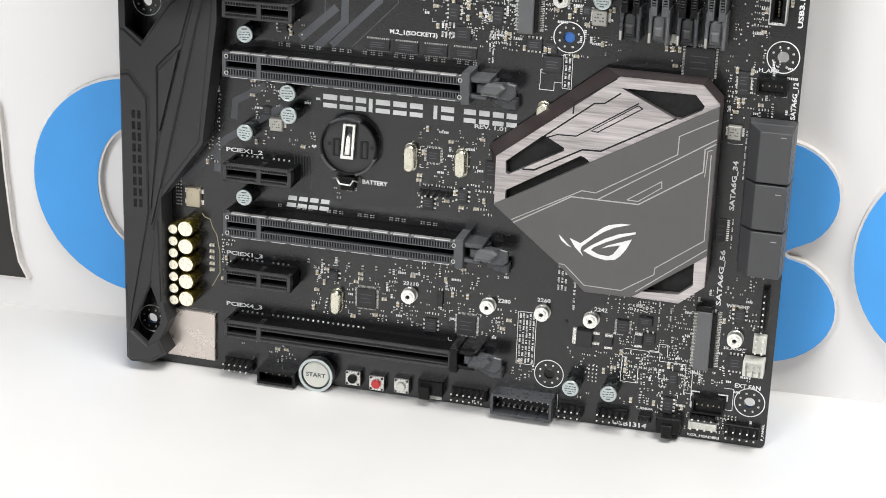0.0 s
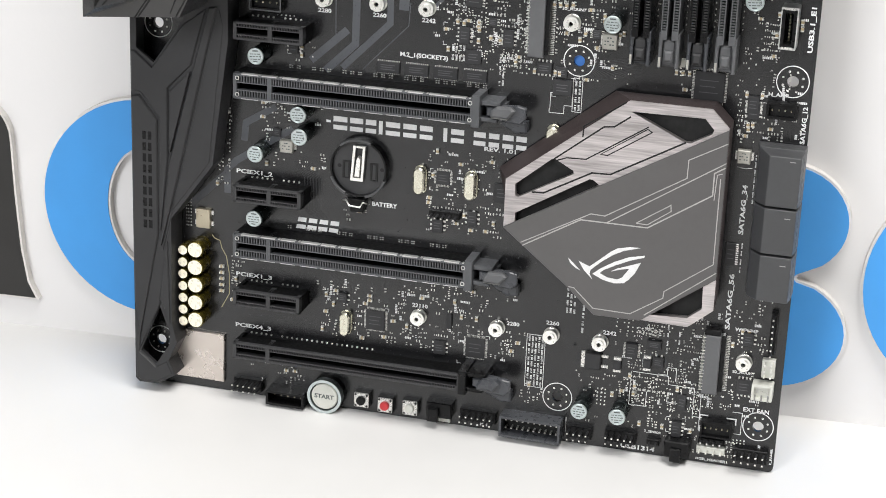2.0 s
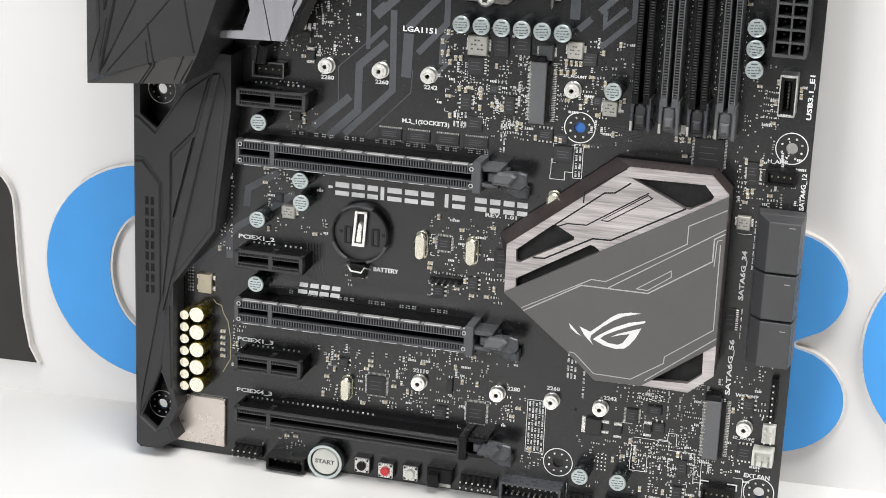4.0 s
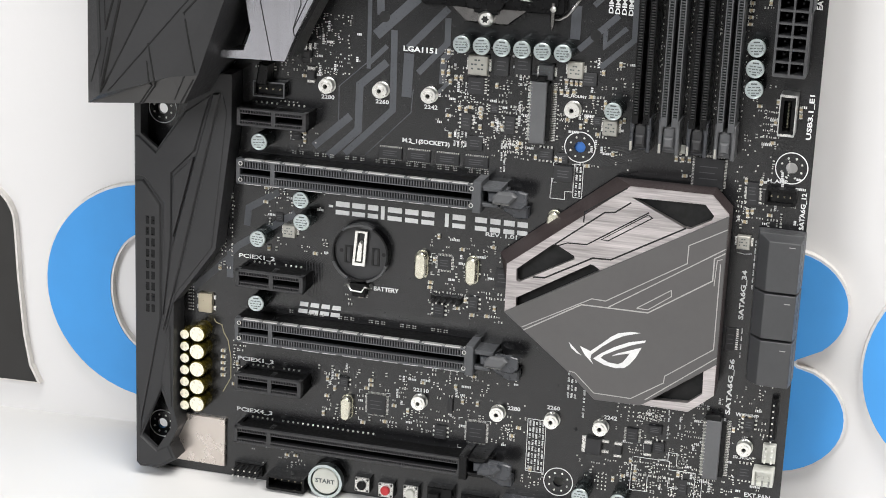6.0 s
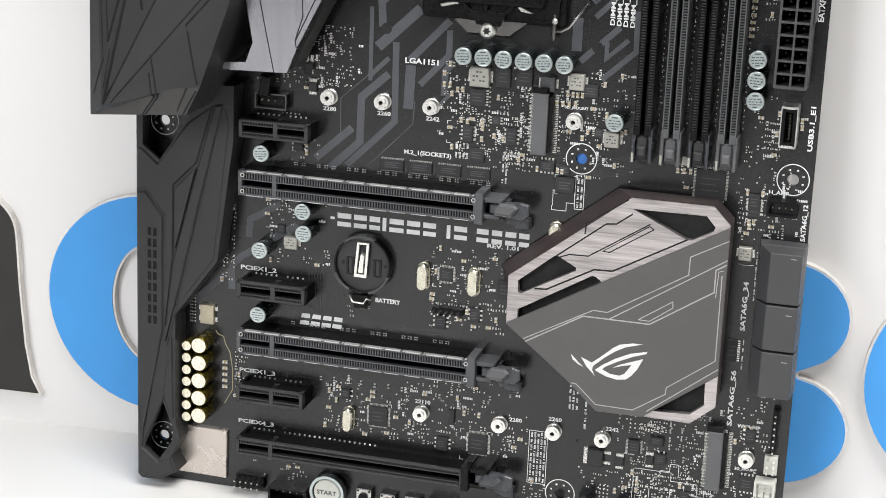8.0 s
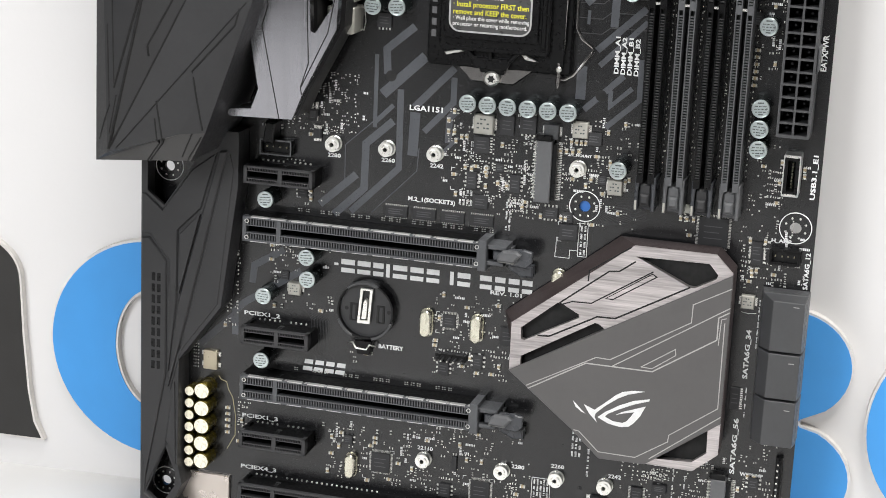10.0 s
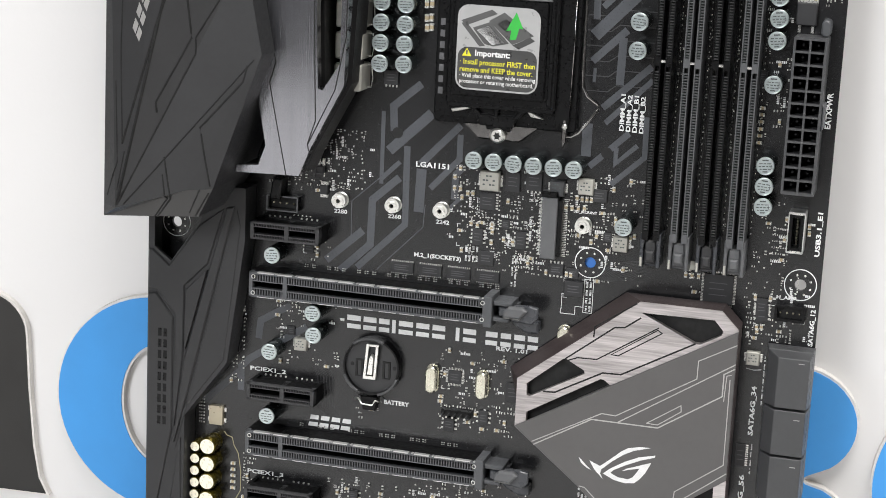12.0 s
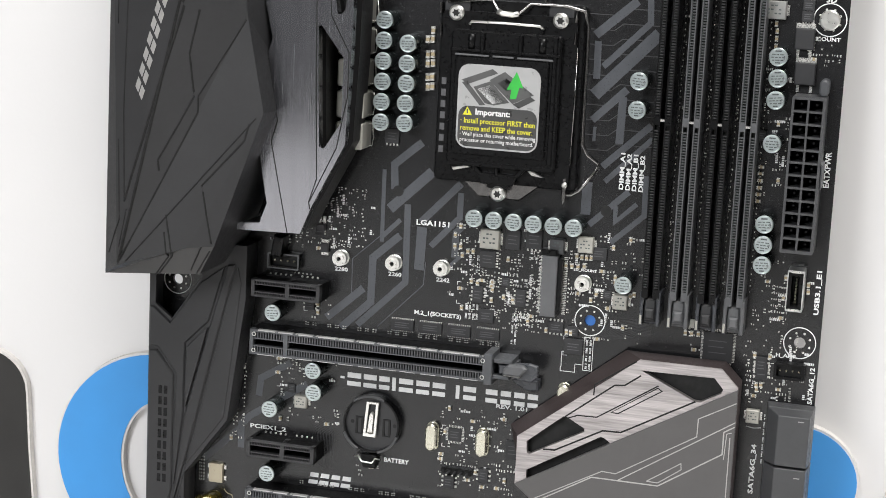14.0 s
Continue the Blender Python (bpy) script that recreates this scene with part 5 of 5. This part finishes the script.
# Grey strips on top stand for the shade in the header's slits.
for u in (235.6, 237.9, 240.2):
    part("header_slit_shade", finish(box(bmesh.new(), u - 0.3, 29.2, u + 0.3, 31.6, 5.3, 5.5)), CHOKE, board, "grey strip for the shade in a white header slit")
pin_header(236.8, 37.2, 3, 2, WHITE_PLASTIC, "small white pin header", 2.3, 5.2, WHITE_PLASTIC, True)
box_header(43.6, 151.6, 55.4, 157.0, 3.6, 4, 1, "black fan header with pale rim", wall=0.8)
part("header_rim", finish(plate(bmesh.new(), round_rect(43.4, 151.4, 55.6, 157.2, 0.3), [round_rect(43.9, 151.9, 55.1, 156.7, 0.2)], 3.6, 3.75)), GREY_PLASTIC, board, "grey rim of a fan header")
part("fan_rib", finish(slab(bmesh.new(), [(45.6, 156.4), (49.4, 156.4), (50.4, 163.8), (46.8, 164.6)], 0, 7.0, 0.6)), PLASTIC, board, "tall black header rib")
blk = hang("angled_header", None, board, "tall black angled header")
part("header_shell", finish(slab(bmesh.new(), [(205.0, 2.6), (214.0, 2.6), (214.0, 8.8), (205.0, 8.8)], 0, 5.6, 0.4)), PLASTIC, blk)
part("header_rib", finish(slab(bmesh.new(), [(207.4, 1.2), (211.2, 1.2), (211.2, 6.4), (207.4, 6.4)], 1.5, 6.8, 0.4)), PLASTIC, blk)


# ---- power transistors ----
def transistor(u, v, w, l, turn=0):
    t = part("power_transistor", finish(slab(bmesh.new(), [(-w / 2, -l / 2), (w / 2, -l / 2), (w / 2, l / 2), (-w / 2, l / 2)], 0.1, 2.3, 0.3)), CHIP, board, "black power transistor with tin tab", (u, v, 0), )
    t.rotation_euler = (0, radians(-turn), 0)
    part("tab", finish(slab(bmesh.new(), [(-w / 2 - 1.6, -l / 2), (-w / 2, -l / 2), (-w / 2, l / 2), (-w / 2 - 1.6, l / 2)], 0, 0.7, 0.1)), TIN, t)
    for k in (-1, 1):
        part("lead", finish(box(bmesh.new(), w / 2, k * l * 0.32 - 0.5, w / 2 + 2.6, k * l * 0.32 + 0.5, 0, 0.6, 0.1)), TIN, t)


transistor(176.2, 34.0, 5.8, 6.2)
transistor(230.4, 248.0, 7.0, 6.4, -90)
transistor(231.4, 236.4, 7.4, 6.8, -90)
transistor(63, 168, 2.6, 2.8, 90)
for u, v in ((185.1, 33.6), (195.9, 35.8), (64.6, 160.6)):
    d = part("diode", finish(slab(bmesh.new(), [(-1.4, -1.7), (1.4, -1.7), (1.4, 1.7), (-1.4, 1.7)], 0.1, 1.8, 0.2)), CHIP, board, "black diode with tin ends", (u, v, 0))
    for a, b in ((-2.9, -1.7), (1.7, 2.9)):
        part("diode_end", finish(box(bmesh.new(), -1.4, a, 1.4, b, 0, 1.0, 0.1)), TIN, d)

part("sticker", finish(box(bmesh.new(), 198.2, 145.6, 202.2, 148.6, 0, 1.0, 0.2)), WHITE_PLASTIC, board, "small white block between memory latches")
# ---- codec shield ----
bm = slab(bmesh.new(), [(12.4, 3.9), (32.7, 3.7), (32.8, 23.2), (15.3, 23.5), (14.7, 16.4), (12.5, 11.9)], 0.2, 1.6, 0.2)
part("codec_shield", finish(bm), SHIELD, board, "rose nickel audio codec shield plate")

# ---- printed words ----
for text, u, v, w, h, turn in (("PCIEX1_2", 37.3, 88.4, 14.3, 1.9, 0), ("PCIEX1_3", 37.2, 47.6, 14.5, 1.9, 0), ("PCIEX4_3", 37.0, 26.9, 14.5, 1.9, 0), ("BATTERY", 90.4, 82.2, 9.6, 1.7, 0),
                               ("REV. 1.01", 131.7, 107.9, 11.6, 1.6, 0), ("M.2_1(SOCKET3)", 99.4, 138.8, 17.6, 2.1, 0), ("LGA1151", 98.6, 172.2, 12.3, 2.0, 0),
                               ("DIMM_A1", 172.9, 191.7, 12.8, 1.9, 90), ("DIMM_A2", 175.2, 191.6, 12.8, 1.9, 90), ("DIMM_B1", 177.5, 191.5, 12.8, 1.9, 90), ("DIMM_B2", 179.8, 191.4, 12.8, 1.9, 90),
                               ("EATXPWR", 242.4, 198.6, 12.2, 2.0, 90), ("USB3.1_E1", 243.0, 154.6, 15.4, 2.0, 90), ("SATA6G_12", 243.5, 123.0, 13.0, 2.0, 90), ("SATA6G_34", 225.9, 88.4, 18.0, 2.1, 90),
                               ("SATA6G_56", 224.3, 52.6, 21.0, 2.1, 90), ("EXT FAN", 231.6, 22.3, 9.2, 1.7, 0), ("W_PUMP", 226.0, 52.2, 8.2, 1.7, 0), ("H_AMP", 229.6, 138.4, 6.8, 1.5, 0),
                               ("2280", 68.4, 152.2, 5.0, 1.6, 0), ("2260", 88.9, 152.4, 5.0, 1.6, 0), ("2242", 107.0, 152.2, 5.0, 1.6, 0), ("22110", 107.0, 44.9, 6.0, 1.6, 0), ("2280", 143.2, 42.8, 4.8, 1.6, 0),
                               ("2260", 157.9, 45.2, 4.9, 1.6, 0), ("2242", 179.0, 44.4, 4.9, 1.6, 0), ("3D_MOUNT", 157.0, 161.2, 8.4, 1.2, 0), ("3D_MOUNT", 226.4, 36.4, 8.0, 1.2, 0), ("TPM", 133.6, 1.2, 4.2, 1.6, 0),
                               ("USB1314", 188.4, 1.0, 12.6, 1.9, 0), ("RGB_HEADER1", 216.2, 0.7, 11.4, 1.2, 0), ("T_SENSOR", 196.6, 8.4, 6.4, 1.1, 0), ("F_PANEL", 243.6, 3.0, 6.4, 1.0, 90), ("3D", 236.3, 260.4, 3.4, 1.8, 0), ("MOUNT", 234.0, 247.6, 8.0, 1.4, 0)):
    words(text, u, v, w, h, board, turn=turn)


def mark(name, bars, label):
    """A printed block mark: bars as u0, v0, u1, v1 in one plain shape."""
    bm = bmesh.new()
    for u0, v0, u1, v1 in bars:
        box(bm, u0, v0, u1, v1, 0, 0.07)
    return part(name, finish(bm), SILK, board, label)


# the big title print: two plain bars a character
blocks = [(74.9, 80.2), (81.2, 86.2), (87.2, 91.2), (92.2, 93.6), (94.8, 100.2), (101.4, 106.4), (107.6, 112.4), (116.4, 117.8), (119.2, 124.0), (127.6, 132.0), (133.2, 137.0), (138.2, 142.2), (143.2, 147.0)]
mark("title_block", [(72.2, 112.0, 73.8, 112.9)], "white printed title block")
for k, (a, b) in enumerate(blocks):
    lo, hi = 109.6, 114.6
    if b - a < 2:
        mark("title_block", [(a, lo, b, hi)], "white printed title block")
    else:
        mark("title_block", [(a, lo, b, lo + 1.7), (a, lo + 3.0, b, hi)], "white printed title block")
for k in range(4):
    a, lo = 61.0 + 4.25 * k, 69.9
    for y0, y1 in ((0, 1.6), (2.7, 4.4)):
        part("maker_block", finish(slab(bmesh.new(), [(a + 0.22 * y0, lo + y0), (a + 3.7 + 0.1 * y0, lo + y0), (a + 3.7 + 0.1 * y1, lo + y1), (a + 0.22 * y1, lo + y1)], 0, 0.05)), SILK, board, "white printed slanted block")

# printed tables of unreadable part marks
WORD_ZONES = [(106.4, 44.2, 113.8, 47.2), (142.4, 42.2, 148.8, 45.0), (157.2, 44.6, 163.4, 47.4), (178.4, 43.8, 184.6, 46.6), (225.6, 51.6, 234.8, 54.6), (131, 107.2, 143.8, 110), (222.0, 52, 224.8, 75), (223.6, 88, 226.4, 107),
              (36.6, 46.6, 52.4, 50), (36.6, 26.2, 52.4, 29.4), (36.6, 87.8, 52.4, 90.8), (231, 21.8, 241.6, 24.6), (68, 151.6, 74, 154.4), (88.2, 151.8, 94.6, 154.4), (106.4, 151.6, 112.8, 154.4), (98, 138.4, 118, 141.6), (98, 171.6, 112, 175), (156.4, 160.6, 166, 163), (59.6, 69, 79, 75.2), (71, 108.6, 148, 115.6), (171, 190, 182, 206)]


def clear(u, v):
    return not any(a < u < c and b < v < d for a, b, c, d in WORD_ZONES)


fine = bmesh.new()


def bar_table(u0, v0, u1, v1, cols, frame_line=False):
    n = int((v1 - v0) / 2.5)
    for c in range(cols):
        u = u0 + (u1 - u0) * (c + 0.5) / cols
        w = (u1 - u0) / cols * 0.3
        for k in range(n):
            v = v0 + (v1 - v0) * (k + 0.1) / n
            for q in range(5):
                if random.random() < 0.86:
                    box(fine, u - w * random.uniform(0.6, 1), v + 0.42 * q, u + w, v + 0.42 * q + 0.25, 0, 0.025)
    if frame_line:
        ribbon(fine, [(u0 - 0.3, v0 - 0.3), (u1 + 0.3, v0 - 0.3), (u1 + 0.3, v1 + 0.3), (u0 - 0.3, v1 + 0.3), (u0 - 0.3, v0 - 0.3)], 0.22, 0, 0.025)


for t in ((151.4, 20.2, 157.6, 40.2, 5, True), (164.6, 50.5, 168.6, 62.0, 3), (170.6, 43.5, 172, 55, 1), (162.8, 126, 165.4, 137.5, 2, True), (118, 139.5, 123.4, 146.5, 4), (135.4, 132, 137.8, 143, 2), (227.2, 99.2, 228, 118, 1), (225.2, 74, 226, 86, 1), (206.2, 44, 207.2, 50, 1),
          (202.0, 40, 203, 52, 1), (121.6, 158.4, 123.2, 163.6, 2), (139.6, 168, 140.6, 176, 1), (146.6, 156, 147.6, 162, 1), (133.4, 146, 134.6, 152, 1), (215.6, 236, 216.6, 246, 1)):
    bar_table(*t)
for pts in ([(154.6, 126.2), (154.6, 131.8), (162.4, 131.8), (162.4, 127.6), (159.6, 127.6), (159.6, 124.6), (154.4, 124.6), (154.4, 126.2)], [(190.4, 31.4), (190.2, 18.6), (196.4, 18.6), (196.4, 24.8), (204, 24.8), (204, 21.6), (209, 21.6), (209, 27)],
            [(191, 31.6), (204, 31.6), (204, 28.4), (213.6, 28.4), (213.6, 17.4), (218, 17.4)], [(200, 32), (203.4, 32), (203.4, 35), (206.6, 35), (206.6, 30)], [(216.2, 26.4), (216.2, 12.6), (221, 12.6)], [(228, 21.4), (231.4, 21.4), (231.4, 13), (229, 13)], [(167.5, 4), (167.5, 9.6)], [(221.4, 112.6), (224, 112.2), (226.6, 112.6)]):
    ribbon(fine, pts, 0.22, 0, 0.025)
for u0, v0, u1, v1, n in ((186, 20, 228, 56, 34), (112, 140, 150, 176, 30), (153, 138, 182, 176, 16), (62, 158, 82, 182, 10), (72, 28, 106, 49, 12), (104, 28, 146, 54, 12), (219, 122, 240, 172, 14), (112, 76, 144, 106, 9), (48, 94, 72, 118, 7), (204, 4, 240, 30, 12), (222, 44, 238, 68, 6), (216, 186, 228, 250, 9)):
    for k in range(n):
        u, v, flip = random.uniform(u0, u1), random.uniform(v0, v1), random.random() < 0.5
        if (143 < u < 220 and 56 < v < 137) or not clear(u, v) or not clear(u + 2, v + 1.5):
            continue
        for q in range(random.choice((3, 4, 6))):
            w, t = random.uniform(0.35, 0.5), 0.62 * q
            if flip:
                box(fine, u, v + t, u + 0.85, v + t + w, 0, 0.02)
                box(fine, u + 1.3, v + t, u + 1.5, v + t + w, 0, 0.02) if q % 3 == 0 else None
            else:
                box(fine, u + t, v, u + t + w, v + 0.85, 0, 0.02)
for u, v, w, h in ((116, 95, 8, 8), (92, 36.6, 12, 12), (131, 31.2, 12, 12), (226, 132, 7, 8), (208, 13, 7, 6), (60, 139, 6, 6), (137, 151, 7, 8), (119, 149, 8, 8), (159, 134, 8, 7)):
    for s, t in ((-1, -1), (1, 1), (-1, 1)):
        x, y = u + s * w / 2, v + t * h / 2
        ribbon(fine, [(x - s * 1.4, y), (x, y), (x, y - t * 1.2)], 0.16, 0, 0.02)
trace = bmesh.new()
for k in range(12):
    ribbon(trace, [(166 + 0.5 * k, 138.2 - 0.02 * k), (172 + 0.7 * k, 144.6 - 0.45 * k), (181, 146.4 - 0.5 * k), (186, 146.4 - 0.5 * k)], 0.16, 0, 0.008)
    ribbon(trace, [(157, 262 - 5.2 * k), (166, 262 - 5.2 * k), (169, 264.4 - 5.2 * k), (182, 264.4 - 5.2 * k)], 0.3, 0, 0.008)
    ribbon(trace, [(70 + 0.5 * k, 62), (70 + 0.5 * k, 56 + 0.3 * k), (78 + 0.5 * k, 50), (78 + 0.5 * k, 47)], 0.14, 0, 0.008)
    ribbon(trace, [(132, 117 - 0.5 * k), (140, 117 - 0.5 * k), (143, 119.5 - 0.5 * k)], 0.14, 0, 0.008)
    ribbon(trace, [(60 + 0.6 * k, 96), (64 + 0.6 * k, 90), (64 + 0.6 * k, 78), (70 + 0.6 * k, 72)], 0.14, 0, 0.008)
part("copper_trace", finish(trace), TRACE, board, "faint copper traces under lacquer")["kind"] = "stuff"
part("fine_print", finish(fine), SILK, board, "fine white unreadable part marks")["kind"] = "stuff"

# ---- surface-mounted chip parts: too many and too small to tell apart ----
TAKEN = [(c[0] - c[2] / 2 - 1, c[1] - c[3] / 2 - 1, c[0] + c[2] / 2 + 1, c[1] + c[3] / 2 + 1) for c in CHIPS]
TAKEN += [(u - 3.6, v - 3.6, u + 3.6, v + 3.6) for u, v in CANS]
TAKEN += [(u - 3.6, v - 3.6, u + 3.6, v + 3.6) for u, v in ((70.9, 157.4), (91.1, 157.6), (109.1, 157.5), (160.9, 157.3), (109.8, 41.5), (139.8, 41.4), (160.2, 41.5), (178.3, 41.4), (230.3, 41.3))]
TAKEN += [(u - 5.8, v - 5.8, u + 5.8, v + 5.8) for u, v in HOLES]
TAKEN += [(145, 143, 155.5, 169.5), (215, 28, 225.4, 54), (174, 29.5, 184, 38.5), (184, 30, 188.2, 37), (194.2, 29.8, 198, 37), (79, 29, 84.4, 41), (40, 17, 148, 29), (123, 168, 131.4, 176.4), (149, 168, 156, 174.5), (158.6, 168, 166, 174.5), (173, 149, 180.2, 155.6), (54, 98, 61, 105),
          (228, 68, 245, 123.5), (216, 12.5, 230.6, 20.8), (234, 28, 243, 42), (238, 45, 243, 63.5), (229, 131, 241, 138), (231, 156, 238.4, 171), (112, 80.6, 125.4, 84.4), (91, 131.5, 132, 138), (106, 89, 111.2, 100), (125, 89, 130, 100), (143, 56, 220, 137), (228, 176, 242, 236), (143, 0, 168, 12), (205, 132, 214.4, 144),
          (98, 138, 118, 142), (68, 151.8, 74, 154.2), (221, 51.5, 224.4, 70), (226, 52.6, 235.2, 55), (229, 138, 237, 140.2), (120.6, 69, 131, 69)]
TAKEN += WORD_ZONES
smd = bmesh.new()


def chip_part(u, v, kind, upright):
    """Body with two tinned ends, a pair of solder dots, or a tan ceramic block."""
    l, w, h, mi = {"r": (1.5, 0.8, 0.45, 1), "c": (1.9, 1.1, 1.0, 2), "b": (2.7, 1.5, 1.2, 2), "d": (1.1, 0.55, 0.22, -1), "p": (0.5, 0.5, 0.2, -1)}[kind]
    e = l * 0.27

    def piece(a0, a1, half, top, index):
        if upright:
            box(smd, u - half, v + a0, u + half, v + a1, 0, top, 0.05, index)
        else:
            box(smd, u + a0, v - half, u + a1, v + half, 0, top, 0.05, index)
    if kind == "p":
        piece(-l / 2, l / 2, w / 2, h, 0)
        return
    piece(-l / 2, -l / 2 + e, w / 2, h, 0)
    piece(l / 2 - e, l / 2, w / 2, h, 0)
    if mi > 0:
        piece(-l / 2 + e, l / 2 - e, w / 2 * 0.92, h * 0.94, mi)


def scatter(u0, v0, u1, v1, fill, pitch=1.9, kinds="rrdddpppdc"):
    v = v0
    while v < v1:
        u = u0
        upright = random.random() < 0.5
        while u < u1:
            if random.random() < 0.22:
                upright = not upright
            patch = noise.noise(Vector((u * 0.16, v * 0.16, 3.1)))
            if random.random() < fill * (1 + 1.1 * patch):
                p, q = u + random.uniform(-0.25, 0.25), v + random.uniform(-0.2, 0.2)
                if not any(a < p < c and b < q < d for a, b, c, d in TAKEN):
                    chip_part(p, q, random.choice(kinds), upright)
            u += pitch * (0.75 if upright else 1.05)
        v += pitch * 0.92


for area in ((188, 19, 216, 54, 0.52, 1.7, "drdddppppd"), (170, 20, 190, 30, 0.3), (184, 40, 200, 56, 0.4, 1.8, "rdddpppd"), (206, 4, 230, 30, 0.42, 1.75, "rdddpppd"), (224, 22, 238, 50, 0.3, 1.8, "rddppp"), (222, 44, 238, 68, 0.45), (198, 8, 206, 20, 0.5),
             (112, 142, 146, 176, 0.36), (133, 138, 146, 168, 0.3), (153, 136, 182, 176, 0.3), (155, 144, 172, 156, 0.4), (139, 136, 160, 144, 0.4), (60, 160, 68, 167, 0.3), (72, 28, 106, 49, 0.36), (104, 28, 146, 56, 0.34),
             (219, 122, 229, 142, 0.5), (221, 142, 232, 172, 0.42), (112, 76, 144, 106, 0.36), (226, 122, 242, 132, 0.25), (48, 94, 72, 118, 0.34), (36, 38, 40, 62, 0.6), (30, 84, 35, 112, 0.3), (55, 134, 68, 142, 0.5), (198, 136, 222, 146, 0.25),
             (216, 186, 221, 226, 0.45), (224, 198, 228, 222, 0.5), (142, 26, 150, 46, 0.3), (150, 12, 162, 22, 0.35), (44, 7, 66, 15, 0.2), (168, 10, 216, 15, 0.25), (232, 236, 242, 250, 0.4), (44, 160, 62, 168, 0.3), (80, 76, 88, 80, 0.5)):
    scatter(*area)
scatter(62, 162, 80, 184, 0.42, 1.5, "pddp")
scatter(120, 140, 146, 160, 0.35, 1.5, "ppd")
scatter(190, 20, 214, 34, 0.22, 1.5, "ppd")
for u0, v0, n, m, du, dv, kind, upright in ((188.0, 47.0, 8, 2, 1.7, 1.6, "p", True), (190.0, 34.2, 9, 1, 1.9, 1.6, "d", False), (190.2, 29.8, 9, 1, 1.9, 1.6, "d", False), (191.0, 25.0, 8, 1, 1.8, 1.6, "r", False),
                                            (163.0, 16.4, 5, 3, 1.5, 1.5, "p", True), (178.5, 17.0, 3, 5, 1.4, 1.5, "p", True), (226.5, 9.5, 6, 2, 1.3, 1.2, "p", True), (137.0, 141.6, 8, 2, 1.9, 2.0, "p", True),
                                            (133.0, 146.5, 5, 2, 1.8, 1.7, "d", True), (128.6, 152.6, 2, 9, 1.5, 1.7, "p", True), (154.0, 150.0, 2, 6, 1.5, 1.6, "p", True), (166.0, 166.0, 2, 6, 1.4, 1.7, "p", True), (168.0, 153.0, 4, 3, 1.5, 1.5, "p", True)):
    for i in range(n):
        for k in range(m):
            if not any(a < u0 + du * i < c and b < v0 + dv * k < d for a, b, c, d in TAKEN):
                chip_part(u0 + du * i, v0 + dv * k, kind, upright)
for i in range(17):
    for u, k in ((30.6, 0), (31.9, 1), (34.6, 0)):
        if (i + k) % 5 != 2:
            chip_part(u, 113 - 1.5 * i, "p", True)
for i in range(9):
    chip_part(17.6, 76 - 1.3 * i, "d", False)
    chip_part(19.0, 76 - 1.3 * i, "p", False)
for i in range(6):
    for k in range(4):
        chip_part(227 + 1.5 * k, 152 + 2.2 * i, "d", False)
for u in (190.9, 200.6, 210.2):
    scatter(u - 0.3, 160, u + 0.4, 255, 0.3, 2.4, "rdp")
for u, v in ((99.9, 238.8), (101.7, 239.1), (100.2, 233.5), (102.0, 233.8), (100.3, 230.3), (102.2, 230.6), (100.5, 225.5), (102.2, 225.8), (100.7, 222.1), (102.4, 222.4), (101.8, 242.1)):
    chip_part(u, v, "b", True)
for u, v in ((219.5, 203.9), (219.4, 201.6), (219.4, 199.2), (219.3, 196.7), (219.2, 194.4), (219.2, 192.0)):
    chip_part(u, v, "c", False)
for v in (30, 34.5, 39, 43.5, 48):
    chip_part(31.5, 41 + (v - 30) * 0.55, "c", False)
for u, v in ((118.4, 164.5), (120.3, 164.7), (127.9, 154.2), (128.1, 151.5), (127.9, 147.6), (158.0, 166.7), (159.8, 166.5), (161.5, 166.5), (163.1, 166.6), (165.7, 153.9), (148.5, 138.9), (155.9, 139.1), (157.5, 138.9), (120.2, 153.8), (122.5, 153.4), (163.9, 151.5), (177.8, 154.4), (179.1, 155.1), (222.5, 138.4), (227.7, 138.5), (223.8, 127.9), (225.4, 128.1), (224.0, 126.3), (238.6, 164.8), (238.7, 162.5), (203.1, 11.9), (213.4, 11.7), (228.8, 52.9), (231.2, 52.8), (207.5, 27.3), (189.9, 30.0), (191.9, 26.3), (191.7, 23.2),
             (62.6, 142), (62.6, 139), (62.6, 136), (202.5, 143.6), (200.2, 143.6), (198, 143.6), (221, 250), (221, 247.4), (221, 244.8), (220.6, 252.4), (154.2, 163), (156.4, 163), (158.6, 163), (160.8, 163.4), (113.5, 166), (115.6, 166)):
    chip_part(u, v, "c", True)
for u in range(27):
    for k in (0, 1):
        if u % 4 != 2:
            chip_part(58 + u * 2.9 + 0.9 * k, 131.3, "d", True)
        if u % 5 not in (1, 2):
            chip_part(58 + u * 2.4 + 0.9 * k, 70.0, "d", True)
for i in range(5):
    chip_part(47 + 2.6 * i, 166 - 0.3 * i, "r", i % 2 == 0)
    chip_part(53 + 1.6 * i, 149.8, "p", True)
for i in range(7):
    chip_part(70 + 5.3 * i, 49.6 + 0.4 * (i % 2), "r", True)
    chip_part(236.4, 146.5 - 0.8 * i, "p", True)
part("chip_component", finish(smd), [TIN, CHIP, TAN], board, "tiny soldered chip components")["kind"] = "stuff"
smd_trail = ribbon(bmesh.new(), [(27.4, 63), (28.4, 61.6), (30.6, 61), (31.4, 58), (33.2, 55), (34.4, 48), (34.4, 40), (31.2, 34)], 0.35, 0, 0.03)
part("audio_guard_line", finish(smd_trail), material("guard_line", (0.30, 0.27, 0.16), 0.5), board, "pale audio guard line on the board")
